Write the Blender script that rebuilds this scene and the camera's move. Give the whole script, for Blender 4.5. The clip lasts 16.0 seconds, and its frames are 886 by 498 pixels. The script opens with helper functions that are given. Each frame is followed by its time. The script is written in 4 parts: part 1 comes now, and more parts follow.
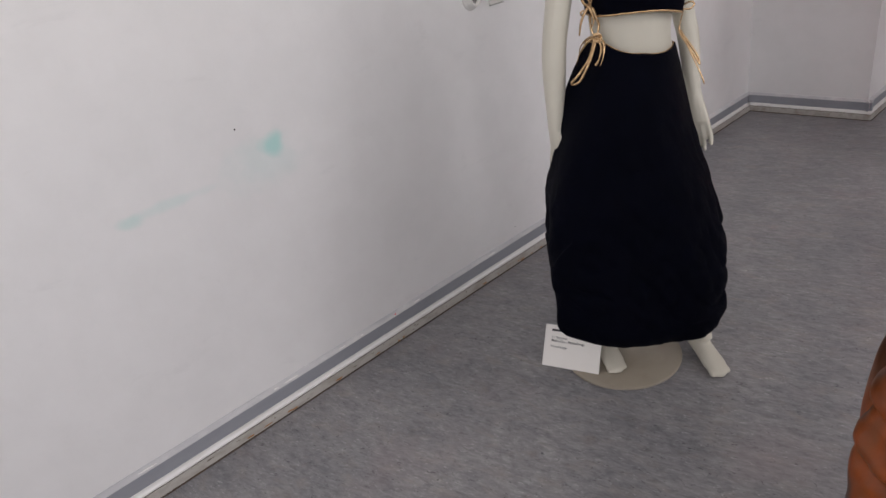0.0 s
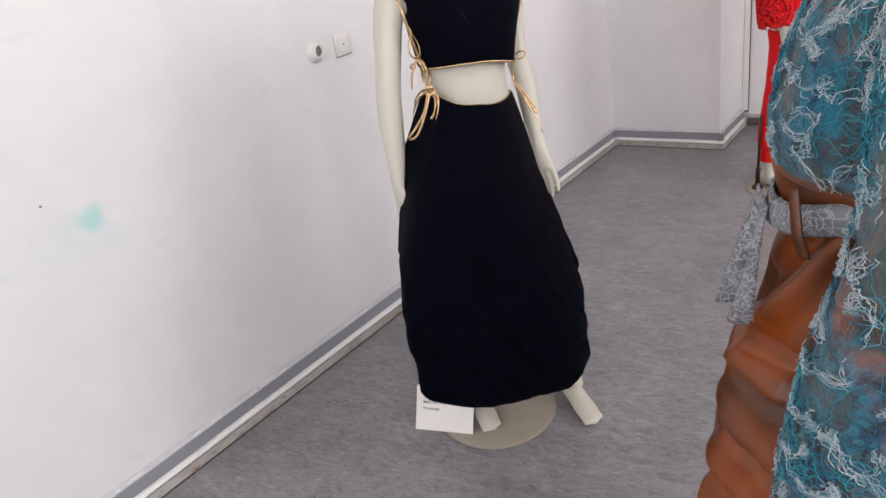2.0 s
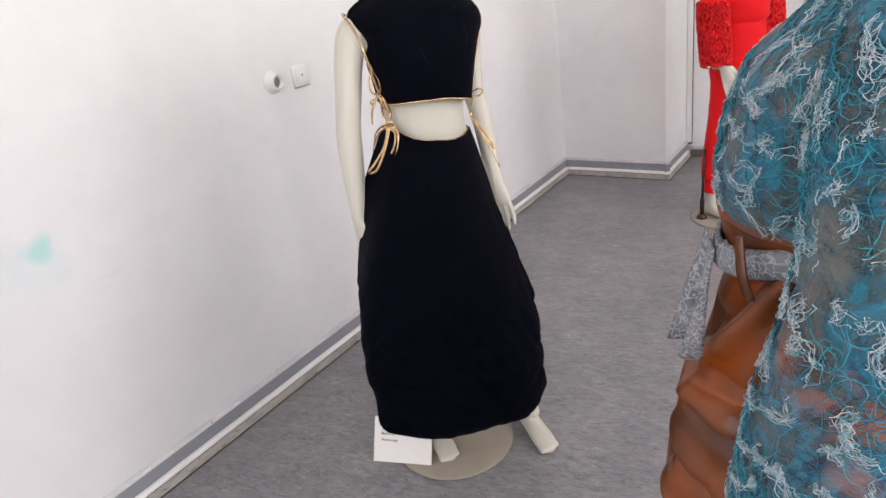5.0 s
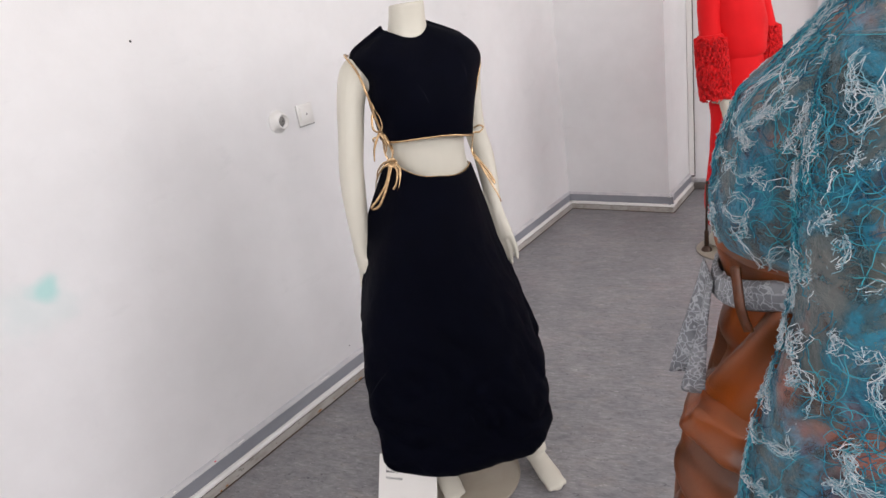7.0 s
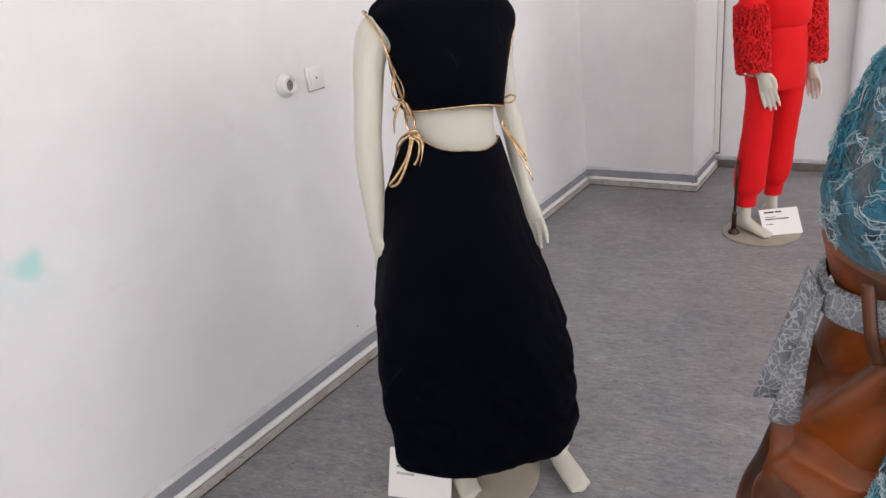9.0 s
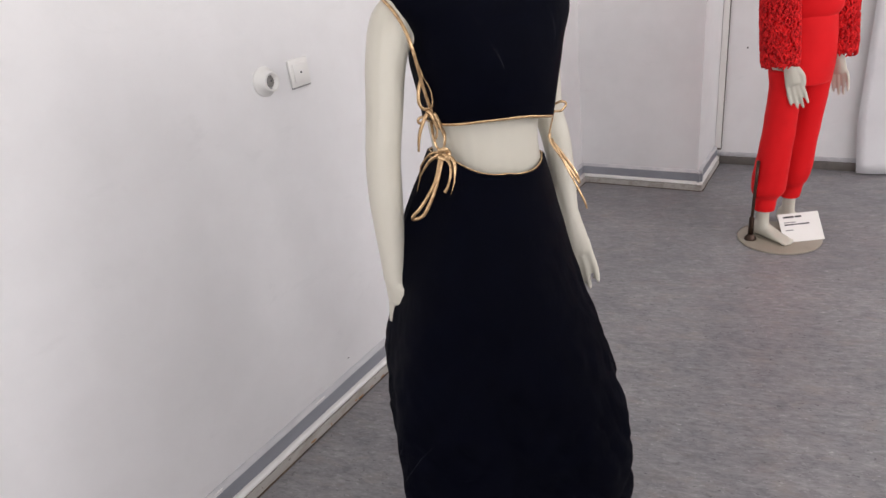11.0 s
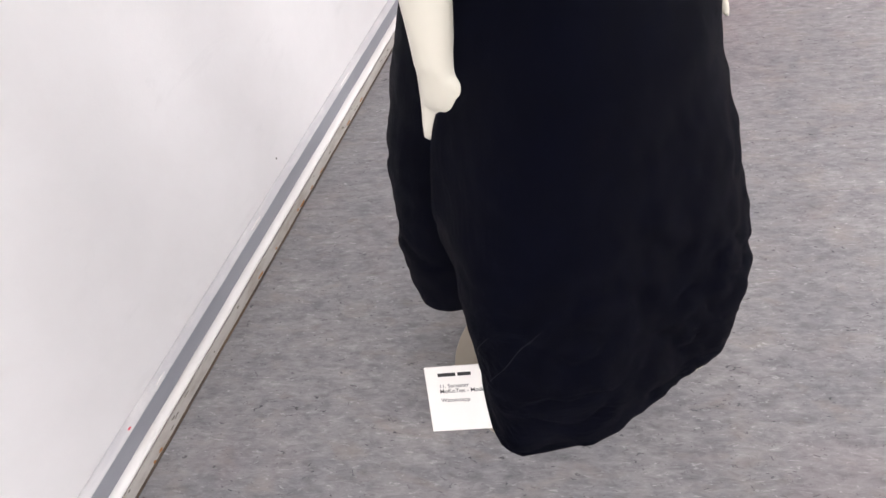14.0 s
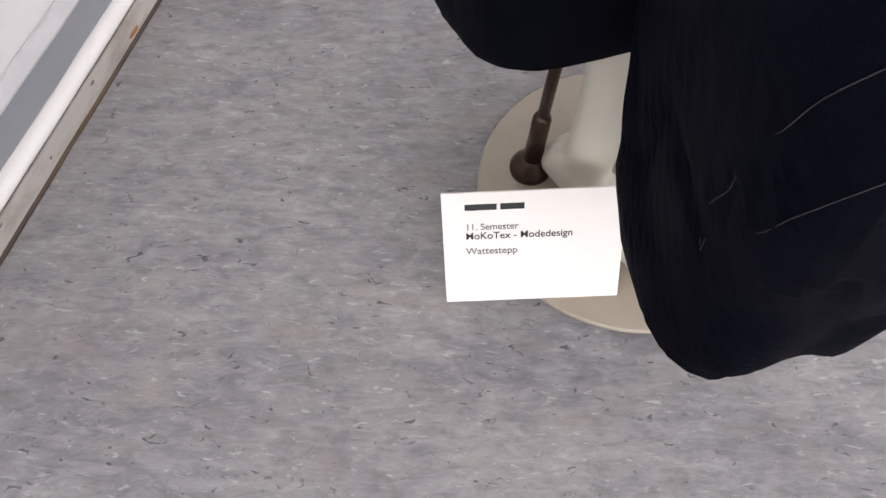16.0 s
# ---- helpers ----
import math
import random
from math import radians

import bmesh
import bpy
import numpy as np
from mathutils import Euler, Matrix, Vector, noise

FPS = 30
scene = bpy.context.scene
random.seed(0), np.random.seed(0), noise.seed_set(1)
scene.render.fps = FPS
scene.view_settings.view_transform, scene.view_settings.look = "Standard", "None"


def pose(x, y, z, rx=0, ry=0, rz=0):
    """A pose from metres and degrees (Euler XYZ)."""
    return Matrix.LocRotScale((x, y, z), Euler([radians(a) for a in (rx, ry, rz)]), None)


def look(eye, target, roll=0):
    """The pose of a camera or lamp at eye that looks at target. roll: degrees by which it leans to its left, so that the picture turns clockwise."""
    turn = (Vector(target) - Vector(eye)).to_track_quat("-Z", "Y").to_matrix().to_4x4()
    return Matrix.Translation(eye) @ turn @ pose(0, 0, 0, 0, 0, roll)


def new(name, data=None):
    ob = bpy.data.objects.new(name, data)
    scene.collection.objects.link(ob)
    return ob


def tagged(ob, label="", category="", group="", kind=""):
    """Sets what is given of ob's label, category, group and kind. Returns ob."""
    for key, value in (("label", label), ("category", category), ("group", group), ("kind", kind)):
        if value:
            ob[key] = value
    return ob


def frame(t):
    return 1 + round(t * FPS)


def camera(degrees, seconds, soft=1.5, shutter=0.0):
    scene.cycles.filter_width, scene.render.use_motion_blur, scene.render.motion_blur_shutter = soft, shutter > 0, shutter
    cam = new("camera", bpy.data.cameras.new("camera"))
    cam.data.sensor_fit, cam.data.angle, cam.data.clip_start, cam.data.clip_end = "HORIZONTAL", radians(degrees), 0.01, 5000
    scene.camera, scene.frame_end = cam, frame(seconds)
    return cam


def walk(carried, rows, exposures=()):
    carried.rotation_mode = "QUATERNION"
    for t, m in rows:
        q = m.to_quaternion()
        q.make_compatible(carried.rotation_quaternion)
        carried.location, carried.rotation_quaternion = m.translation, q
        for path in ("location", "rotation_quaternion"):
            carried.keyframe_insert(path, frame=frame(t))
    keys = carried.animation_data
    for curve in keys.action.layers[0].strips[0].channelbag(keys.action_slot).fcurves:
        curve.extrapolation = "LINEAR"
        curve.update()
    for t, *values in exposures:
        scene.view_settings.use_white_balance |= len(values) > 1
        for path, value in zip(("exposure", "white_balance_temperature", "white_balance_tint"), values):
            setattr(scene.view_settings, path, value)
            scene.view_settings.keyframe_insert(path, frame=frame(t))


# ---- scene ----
cam = camera(69.2, 16.0)
PATH = [
    (0, (1.819, -0.978, 1.451), (0.423, 0.132, 0.546), -10.4),
    (0.5, (1.831, -0.921, 1.445), (0.554, 0.313, 0.524), -10.6),
    (1, (1.891, -0.81, 1.416), (0.582, 0.423, 0.542), -8.9),
    (1.5, (1.903, -0.761, 1.423), (0.6, 0.494, 0.57), -9.9),
    (2, (1.86, -0.761, 1.434), (0.642, 0.582, 0.589), -10.8),
    (2.5, (1.846, -0.755, 1.433), (0.693, 0.637, 0.577), -10.2),
    (3, (1.851, -0.759, 1.439), (0.746, 0.654, 0.554), -10.0),
    (3.5, (1.851, -0.766, 1.434), (0.759, 0.652, 0.543), -9.8),
    (4, (1.846, -0.772, 1.434), (0.751, 0.651, 0.553), -9.2),
    (4.5, (1.846, -0.771, 1.459), (0.75, 0.665, 0.601), -8.8),
    (5, (1.857, -0.775, 1.469), (0.746, 0.682, 0.666), -8.8),
    (7.5, (1.871, -0.772, 1.468), (0.731, 0.716, 0.77), -9.5),
    (8, (1.833, -0.768, 1.466), (0.695, 0.713, 0.752), -9.3),
    (8.5, (1.775, -0.761, 1.467), (0.637, 0.712, 0.734), -8.7),
    (9, (1.724, -0.665, 1.449), (0.59, 0.782, 0.662), -8.3),
    (9.2, (1.719, -0.598, 1.435), (0.548, 0.806, 0.625), -8.8),
    (11.3, (1.382, -0.391, 1.46), (0.359, 1.106, 0.617), -7.3),
    (11.5, (1.384, -0.334, 1.471), (0.287, 1.154, 0.709), -7.8),
    (12, (1.358, -0.268, 1.463), (0.258, 1.239, 0.741), -6.9),
    (12.5, (1.2, -0.292, 1.443), (0.286, 1.283, 0.615), -5.9),
    (13, (1.029, -0.29, 1.404), (0.323, 1.252, 0.343), -4.9),
    (13.5, (0.966, -0.178, 1.315), (0.341, 1.127, -0.066), -8.9),
    (14, (0.876, -0.110, 1.264), (0.344, 1.051, -0.275), -10.2),
    (14.5, (0.666, -0.159, 1.233), (0.452, 0.901, -0.449), -4.3),
    (15, (0.650, -0.128, 1.229), (0.407, 0.786, -0.534), 1.3),
    (15.5, (0.628, 0.003, 1.018), (0.342, 0.860, -0.766), -3.0),
    (16, (0.620, 0.100, 0.740), (0.420, 0.927, -1.068), 1.2),
]
EXPOSURES = [(0.0, -0.8), (0.5, -0.5), (1.5, -0.2), (3.0, -0.1), (5.0, -0.05), (7.5, -0.2), (9.0, -0.25), (12.0, -0.25), (13.0, -0.15), (13.5, 0.18), (14.0, 0.55), (15.0, 0.70), (16.0, 0.62)]
walk(cam, [(t, look(eye, target, roll)) for t, eye, target, roll in PATH], EXPOSURES)

# ---------------- light: overcast daylight through the windows behind and beside the camera ----------------
EAST_WINDOWS, SOUTH_WINDOWS, WIN_LOW, WIN_HIGH = [(-2.9, -1.3), (-0.7, 0.9), (1.5, 2.9)], [(0.8, 2.2), (2.7, 4.1)], 1.3, 2.95
world = bpy.data.worlds.new("sky")
scene.world = world
world.use_nodes = True
sky = world.node_tree.nodes.new("ShaderNodeTexSky")
sky.sky_type, sky.sun_disc, sky.sun_elevation, sky.sun_rotation = "NISHITA", False, radians(40), radians(100)
world.node_tree.links.new(sky.outputs["Color"], world.node_tree.nodes["Background"].inputs["Color"])
world.node_tree.nodes["Background"].inputs["Strength"].default_value = 0.1


def window_light(x, y, z, w, h, turn, power):
    lamp = bpy.data.lights.new("window_daylight", "AREA")
    lamp.shape, lamp.size, lamp.size_y, lamp.energy, lamp.color = "RECTANGLE", w, h, power, (1.0, 0.945, 0.955)
    new("window_daylight", lamp).matrix_basis = pose(x, y, z, 90, 0, turn)


for a, c in EAST_WINDOWS:
    window_light(4.7, (a + c) / 2, (WIN_LOW + WIN_HIGH) / 2, c - a, WIN_HIGH - WIN_LOW, 90, 53)
for a, c in SOUTH_WINDOWS:
    window_light((a + c) / 2, -3.7, (WIN_LOW + WIN_HIGH) / 2, c - a, WIN_HIGH - WIN_LOW, 0, 36)


# ---------------- helpers ----------------
def mat(name, base=(0.5, 0.5, 0.5), rough=0.5, metal=0.0):
    m = bpy.data.materials.new(name)
    m.use_nodes = True
    b = m.node_tree.nodes["Principled BSDF"]
    b.inputs["Base Color"].default_value = (*base, 1)
    b.inputs["Roughness"].default_value = rough
    b.inputs["Metallic"].default_value = metal
    return m, m.node_tree, b


def node(tree, kind, **inputs):
    n = tree.nodes.new(kind)
    for key, value in inputs.items():
        n.inputs[key.replace("_", " ")].default_value = value
    return n


def coords(tree, scale=(1, 1, 1), rot=(0, 0, 0), place=(0, 0, 0)):
    c = tree.nodes.new("ShaderNodeTexCoord")
    m = tree.nodes.new("ShaderNodeMapping")
    m.inputs["Scale"].default_value = scale
    m.inputs["Rotation"].default_value = rot
    m.inputs["Location"].default_value = place
    tree.links.new(c.outputs["Object"], m.inputs["Vector"])
    return m.outputs["Vector"]


def noise_tex(tree, vec, scale, detail=3.0, rough=0.55, distort=0.0):
    n = tree.nodes.new("ShaderNodeTexNoise")
    n.inputs["Scale"].default_value = scale
    n.inputs["Detail"].default_value = detail
    n.inputs["Roughness"].default_value = rough
    n.inputs["Distortion"].default_value = distort
    tree.links.new(vec, n.inputs["Vector"])
    return n.outputs["Fac"]


def ramp(tree, fac, stops, mode="LINEAR"):
    r = tree.nodes.new("ShaderNodeValToRGB")
    r.color_ramp.interpolation = mode
    els = r.color_ramp.elements
    while len(els) < len(stops):
        els.new(0.5)
    for el, (pos, col) in zip(els, stops):
        el.position = pos
        el.color = (*col, 1) if len(col) == 3 else col
    tree.links.new(fac, r.inputs["Fac"])
    return r.outputs["Color"]


def mix(tree, fac, a, b, blend="MIX"):
    m = tree.nodes.new("ShaderNodeMix")
    m.data_type, m.blend_type = "RGBA", blend
    for sock, val in ((m.inputs[0], fac), (m.inputs[6], a), (m.inputs[7], b)):
        if isinstance(val, (int, float)):
            sock.default_value = val
        elif isinstance(val, tuple):
            sock.default_value = (*val, 1)
        else:
            tree.links.new(val, sock)
    return m.outputs[2]


def bump(tree, b, height, strength=0.2, dist=0.002):
    n = tree.nodes.new("ShaderNodeBump")
    n.inputs["Strength"].default_value = strength
    n.inputs["Distance"].default_value = dist
    tree.links.new(height, n.inputs["Height"])
    tree.links.new(n.outputs["Normal"], b.inputs["Normal"])


def math_node(tree, op, a, b=None):
    n = tree.nodes.new("ShaderNodeMath")
    n.operation = op
    for k, v in enumerate((a, b)):
        if v is None:
            continue
        if isinstance(v, (int, float)):
            n.inputs[k].default_value = v
        else:
            tree.links.new(v, n.inputs[k])
    return n.outputs[0]


def finish(bm, name, material, smooth=True, normals=True):
    if normals:
        bmesh.ops.recalc_face_normals(bm, faces=bm.faces)
    me = bpy.data.meshes.new(name)
    bm.to_mesh(me)
    bm.free()
    if material:
        me.materials.append(material)
    if smooth:
        me.polygons.foreach_set("use_smooth", [True] * len(me.polygons))
    return me


def thing(name, bm, material, label, category, group="", kind="", m=None, smooth=True):
    ob = new(name, finish(bm, name, material, smooth))
    if m is not None:
        ob.matrix_basis = m
    return tagged(ob, label, category, group, kind)


def empty(name, m, label, category, group="", kind=""):
    ob = new(name)
    ob.empty_display_size = 0.1
    ob.matrix_basis = m
    return tagged(ob, label, category, group, kind)


def part(name, bm, material, parent, label="", smooth=True, m=None):
    ob = new(name, finish(bm, name, material, smooth))
    ob.parent = parent
    if m is not None:
        ob.matrix_basis = m
    return tagged(ob, label)


def box(bm, lo, hi, bevel=0.0, segments=2):
    made = bmesh.ops.create_cube(bm, size=1.0)["verts"]
    for v in made:
        v.co = Vector([lo[k] + (v.co[k] + 0.5) * (hi[k] - lo[k]) for k in range(3)])
    if bevel:
        edges = list({e for v in made for e in v.link_edges})
        bmesh.ops.bevel(bm, geom=edges, offset=bevel, segments=segments, affect="EDGES", profile=0.5)
    return bm


def loft(bm, rings, cap=(True, True), closed=True):
    """Skins a list of rings of equal length."""
    rows = [[bm.verts.new(p) for p in r] for r in rings]
    n = len(rings[0])
    last = n if closed else n - 1
    for a, b in zip(rows, rows[1:]):
        for k in range(last):
            bm.faces.new((a[k], a[(k + 1) % n], b[(k + 1) % n], b[k]))
    if cap[0]:
        bm.faces.new(rows[0][::-1])
    if cap[1]:
        bm.faces.new(rows[-1])
    return rows


def oval(cx, cy, z, a, bf, bb=None, n=36, power=2.0):
    """A level ring: half width a, depth bf in front (-y) and bb behind."""
    bb = bf if bb is None else bb
    pts = []
    for k in range(n):
        th = 2 * math.pi * k / n
        c, s = math.cos(th), math.sin(th)
        c, s = math.copysign(abs(c) ** (2 / power), c), math.copysign(abs(s) ** (2 / power), s)
        pts.append(Vector((cx + a * c, cy + (bb if s > 0 else bf) * s, z)))
    return pts


def smooth_path(pts, steps=6):
    """Catmull-Rom through points (any length of tuple)."""
    arr = np.array(pts, float)
    ext = np.vstack([2 * arr[0] - arr[1], arr, 2 * arr[-1] - arr[-2]])
    out = []
    for k in range(1, len(ext) - 2):
        p0, p1, p2, p3 = ext[k - 1 : k + 3]
        for j in range(steps):
            t = j / steps
            out.append(0.5 * (2 * p1 + (p2 - p0) * t + (2 * p0 - 5 * p1 + 4 * p2 - p3) * t**2 + (3 * p1 - p0 - 3 * p2 + p3) * t**3))
    out.append(arr[-1])
    return np.array(out)


def tube(bm, spec, n=12, steps=5, cap=True, up=(0, 1, 0.01)):
    """A limb along rows of (x, y, z, radius across, radius deep)."""
    rows = smooth_path([(*r, r[3]) if len(r) == 4 else r for r in spec], steps)
    rings = []
    side = None
    for k, r in enumerate(rows):
        p = Vector(r[:3])
        d = Vector(rows[min(k + 1, len(rows) - 1)][:3]) - Vector(rows[max(k - 1, 0)][:3])
        d.normalize()
        side = d.cross(Vector(up)) if side is None else side - d * side.dot(d)
        side.normalize()
        deep = d.cross(side)
        ra, rb = max(r[3], 1e-4), max(r[4], 1e-4)
        rings.append([p + side * ra * math.cos(q) + deep * rb * math.sin(q) for q in (2 * math.pi * i / n for i in range(n))])
    loft(bm, rings, (cap, cap))


def ribbon(bm, pts, width, thick=0.0012, face=(0, -1, 0), steps=6, twist=0.0):
    """A flat band along points, its broad side turned to face."""
    rows = smooth_path(pts, steps)
    rings = []
    for k, r in enumerate(rows):
        d = Vector(rows[min(k + 1, len(rows) - 1)]) - Vector(rows[max(k - 1, 0)])
        d.normalize()
        across = d.cross(Vector(face))
        if across.length < 1e-3:
            across = Vector((1, 0, 0))
        across.normalize()
        across = (Matrix.Rotation(twist * k / len(rows), 3, d) @ across).normalized()
        n = d.cross(across).normalized()
        p = Vector(r)
        rings.append([p + across * width / 2 + n * thick, p - across * width / 2 + n * thick, p - across * width / 2 - n * thick, p + across * width / 2 - n * thick])
    loft(bm, rings)


def table(rows, z):
    """Values between rows of (z, ...), rows from high to low."""
    arr = np.array(rows, float)[::-1]
    return [float(np.interp(z, arr[:, 0], arr[:, k])) for k in range(1, arr.shape[1])]


def add_modifiers(ob, voxel=0.0, rounds=0, solid=0.0):
    if voxel:
        r = ob.modifiers.new("remesh", "REMESH")
        r.mode, r.voxel_size, r.use_smooth_shade = "VOXEL", voxel, True
    if rounds:
        s = ob.modifiers.new("smooth", "SMOOTH")
        s.factor, s.iterations = 0.5, rounds
    if solid:
        s = ob.modifiers.new("solid", "SOLIDIFY")
        s.thickness, s.offset = solid, 0.0
    return ob


# ---------------- materials ----------------
def make_wall():
    m, t, b = mat("wall_paint", (0.8, 0.8, 0.8), 0.62)
    v = coords(t)
    big = noise_tex(t, v, 1.3, 4, 0.6)
    fine = noise_tex(t, v, 9.0, 5, 0.6)
    base = ramp(t, big, [(0.3, (0.74, 0.735, 0.735)), (0.7, (0.82, 0.815, 0.815))])
    base = mix(t, 0.35, base, ramp(t, fine, [(0.35, (0.76, 0.755, 0.75)), (0.65, (0.83, 0.825, 0.825))]))
    scuffs = ramp(t, noise_tex(t, coords(t, (2.0, 2.0, 5.0)), 2.2, 6, 0.7, 0.6), [(0.60, (0, 0, 0)), (0.78, (1, 1, 1))])
    base = mix(t, math_node(t, "MULTIPLY", scuffs, 0.28), base, (0.60, 0.60, 0.60))
    # sprayed turquoise stains with soft ragged edges
    geo = t.nodes.new("ShaderNodeNewGeometry")
    wob = t.nodes.new("ShaderNodeTexNoise")
    wob.inputs["Scale"].default_value = 9.0
    t.links.new(geo.outputs["Position"], wob.inputs["Vector"])
    for (y, z, ry, rz, amount, col) in ((-0.108, 0.908, 0.05, 0.05, 0.55, (0.25, 0.68, 0.62)), (-0.14, 0.87, 0.20, 0.10, 0.14, (0.35, 0.72, 0.68)),
                                        (-0.585, 0.845, 0.055, 0.028, 0.32, (0.35, 0.68, 0.62)), (-0.46, 0.858, 0.16, 0.022, 0.22, (0.4, 0.7, 0.66))):
        mp = t.nodes.new("ShaderNodeMapping")
        mp.vector_type = "POINT"
        mp.inputs["Location"].default_value = (0.03 / 10, -y / ry, -z / rz)
        mp.inputs["Scale"].default_value = (0.1, 1 / ry, 1 / rz)
        t.links.new(geo.outputs["Position"], mp.inputs["Vector"])
        ln = t.nodes.new("ShaderNodeVectorMath")
        ln.operation = "LENGTH"
        t.links.new(mp.outputs["Vector"], ln.inputs[0])
        d = math_node(t, "ADD", ln.outputs["Value"], math_node(t, "MULTIPLY", math_node(t, "SUBTRACT", wob.outputs["Fac"], 0.5), 1.6))
        mask = ramp(t, d, [(0.1, (amount,) * 3), (1.0, (0, 0, 0))], "EASE")
        base = mix(t, mask, base, col)
    t.links.new(base, b.inputs["Base Color"])
    bump(t, b, mix(t, 0.5, noise_tex(t, v, 160, 3), noise_tex(t, v, 14, 4)), 0.10, 0.003)
    return m


def streak_coords(tree, along, turn, place=(0, 0, 0)):
    """Coordinates stretched along a direction turned from the x axis."""
    c = tree.nodes.new("ShaderNodeTexCoord")
    m = tree.nodes.new("ShaderNodeMapping")
    m.vector_type = "TEXTURE"
    m.inputs["Scale"].default_value = (along, 1, 1)
    m.inputs["Rotation"].default_value = (0, 0, radians(turn))
    m.inputs["Location"].default_value = place
    tree.links.new(c.outputs["Object"], m.inputs["Vector"])
    return m.outputs["Vector"]


def make_floor():
    """Streaked grey sheet linoleum, the streaks running across the room."""
    m, t, b = mat("linoleum", (0.3, 0.3, 0.3), 0.42)
    v = streak_coords(t, 3.4, 13)
    v2 = streak_coords(t, 2.0, 13, (3.1, 1.7, 0))
    v0 = coords(t)
    streak = noise_tex(t, v, 92, 6, 0.72, 0.7)
    col = ramp(t, streak, [(0.30, (0.13, 0.128, 0.122)), (0.44, (0.225, 0.222, 0.232)), (0.56, (0.305, 0.302, 0.312)), (0.70, (0.455, 0.45, 0.455))])
    mid = noise_tex(t, v2, 46, 5, 0.68, 0.7)
    col = mix(t, 0.5, col, ramp(t, mid, [(0.30, (0.155, 0.155, 0.168)), (0.5, (0.272, 0.27, 0.28)), (0.70, (0.39, 0.385, 0.395))]))
    warm = ramp(t, noise_tex(t, v2, 19, 4, 0.6, 0.5), [(0.52, (0, 0, 0)), (0.72, (0.40, 0.40, 0.40))])
    col = mix(t, warm, col, (0.34, 0.295, 0.26))
    pale = ramp(t, noise_tex(t, v, 150, 4, 0.65, 0.8), [(0.60, (0, 0, 0)), (0.70, (0.75, 0.75, 0.75))])
    col = mix(t, pale, col, (0.53, 0.525, 0.53))
    dark = ramp(t, noise_tex(t, v2, 95, 3, 0.58, 1.2), [(0.645, (0, 0, 0)), (0.71, (0.85, 0.85, 0.85))])
    col = mix(t, dark, col, (0.06, 0.06, 0.07))
    blotch = ramp(t, noise_tex(t, v2, 13, 4, 0.62, 0.4), [(0.32, (0.86, 0.86, 0.88)), (0.5, (1.0, 1.0, 1.0)), (0.68, (1.13, 1.12, 1.11))])
    col = mix(t, 1.0, col, blotch, "MULTIPLY")
    big = ramp(t, noise_tex(t, v0, 2.1, 4, 0.55), [(0.3, (0.76, 0.76, 0.78)), (0.7, (0.99, 0.97, 0.96))])
    col = mix(t, 1.0, col, big, "MULTIPLY")
    pink = ramp(t, noise_tex(t, coords(t, (1, 1, 1), (0, 0, 0), (5, 2, 0)), 2.6, 3, 0.6), [(0.56, (0, 0, 0)), (0.74, (0.22, 0.22, 0.22))])
    col = mix(t, pink, col, (0.33, 0.25, 0.26))
    t.links.new(col, b.inputs["Base Color"])
    t.links.new(ramp(t, mid, [(0.3, (0.36,) * 3), (0.7, (0.52,) * 3)]), b.inputs["Roughness"])
    bump(t, b, streak, 0.06, 0.001)
    return m


def make_paint(name, base, dirt, amount=0.5, rough=0.45, scale=14.0, stretch=(1, 1, 1)):
    m, t, b = mat(name, base, rough)
    v = coords(t, stretch)
    f = ramp(t, noise_tex(t, v, scale, 6, 0.65, 0.3), [(0.45, (0, 0, 0)), (0.72, (amount,) * 3)])
    col = mix(t, f, base, dirt)
    t.links.new(col, b.inputs["Base Color"])
    bump(t, b, noise_tex(t, v, scale * 4, 4), 0.12, 0.002)
    return m


def make_cloth(name, base, second, rough=0.85, weave=900.0, sheen=0.3, bumpy=0.25, fold=14.0, sheen_tint=(1, 1, 1), gloss=0.25):
    m, t, b = mat(name, base, rough)
    v = coords(t)
    f = noise_tex(t, v, fold, 4, 0.6)
    t.links.new(mix(t, f, base, second), b.inputs["Base Color"])
    b.inputs["Sheen Weight"].default_value = sheen
    b.inputs["Sheen Roughness"].default_value = 0.4
    b.inputs["Sheen Tint"].default_value = (*sheen_tint, 1)
    b.inputs["Specular IOR Level"].default_value = gloss
    h = mix(t, 0.5, noise_tex(t, v, weave, 2), noise_tex(t, coords(t, (1, 1, 0.25)), fold * 1.5, 4, 0.6, 0.8))
    bump(t, b, h, bumpy, 0.004)
    return m


def make_leather():
    m, t, b = mat("rust_leather", (0.4, 0.13, 0.03), 0.38)
    v = coords(t, (1, 1, 0.6))
    f = noise_tex(t, v, 7.0, 3, 0.5, 0.4)
    col = ramp(t, f, [(0.30, (0.030, 0.009, 0.004)), (0.44, (0.10, 0.028, 0.006)), (0.58, (0.26, 0.055, 0.004)), (0.74, (0.13, 0.060, 0.024))])
    t.links.new(col, b.inputs["Base Color"])
    bump(t, b, mix(t, 0.6, noise_tex(t, coords(t), 260, 3), noise_tex(t, v, 18, 3, 0.5, 0.8)), 0.25, 0.004)
    return m


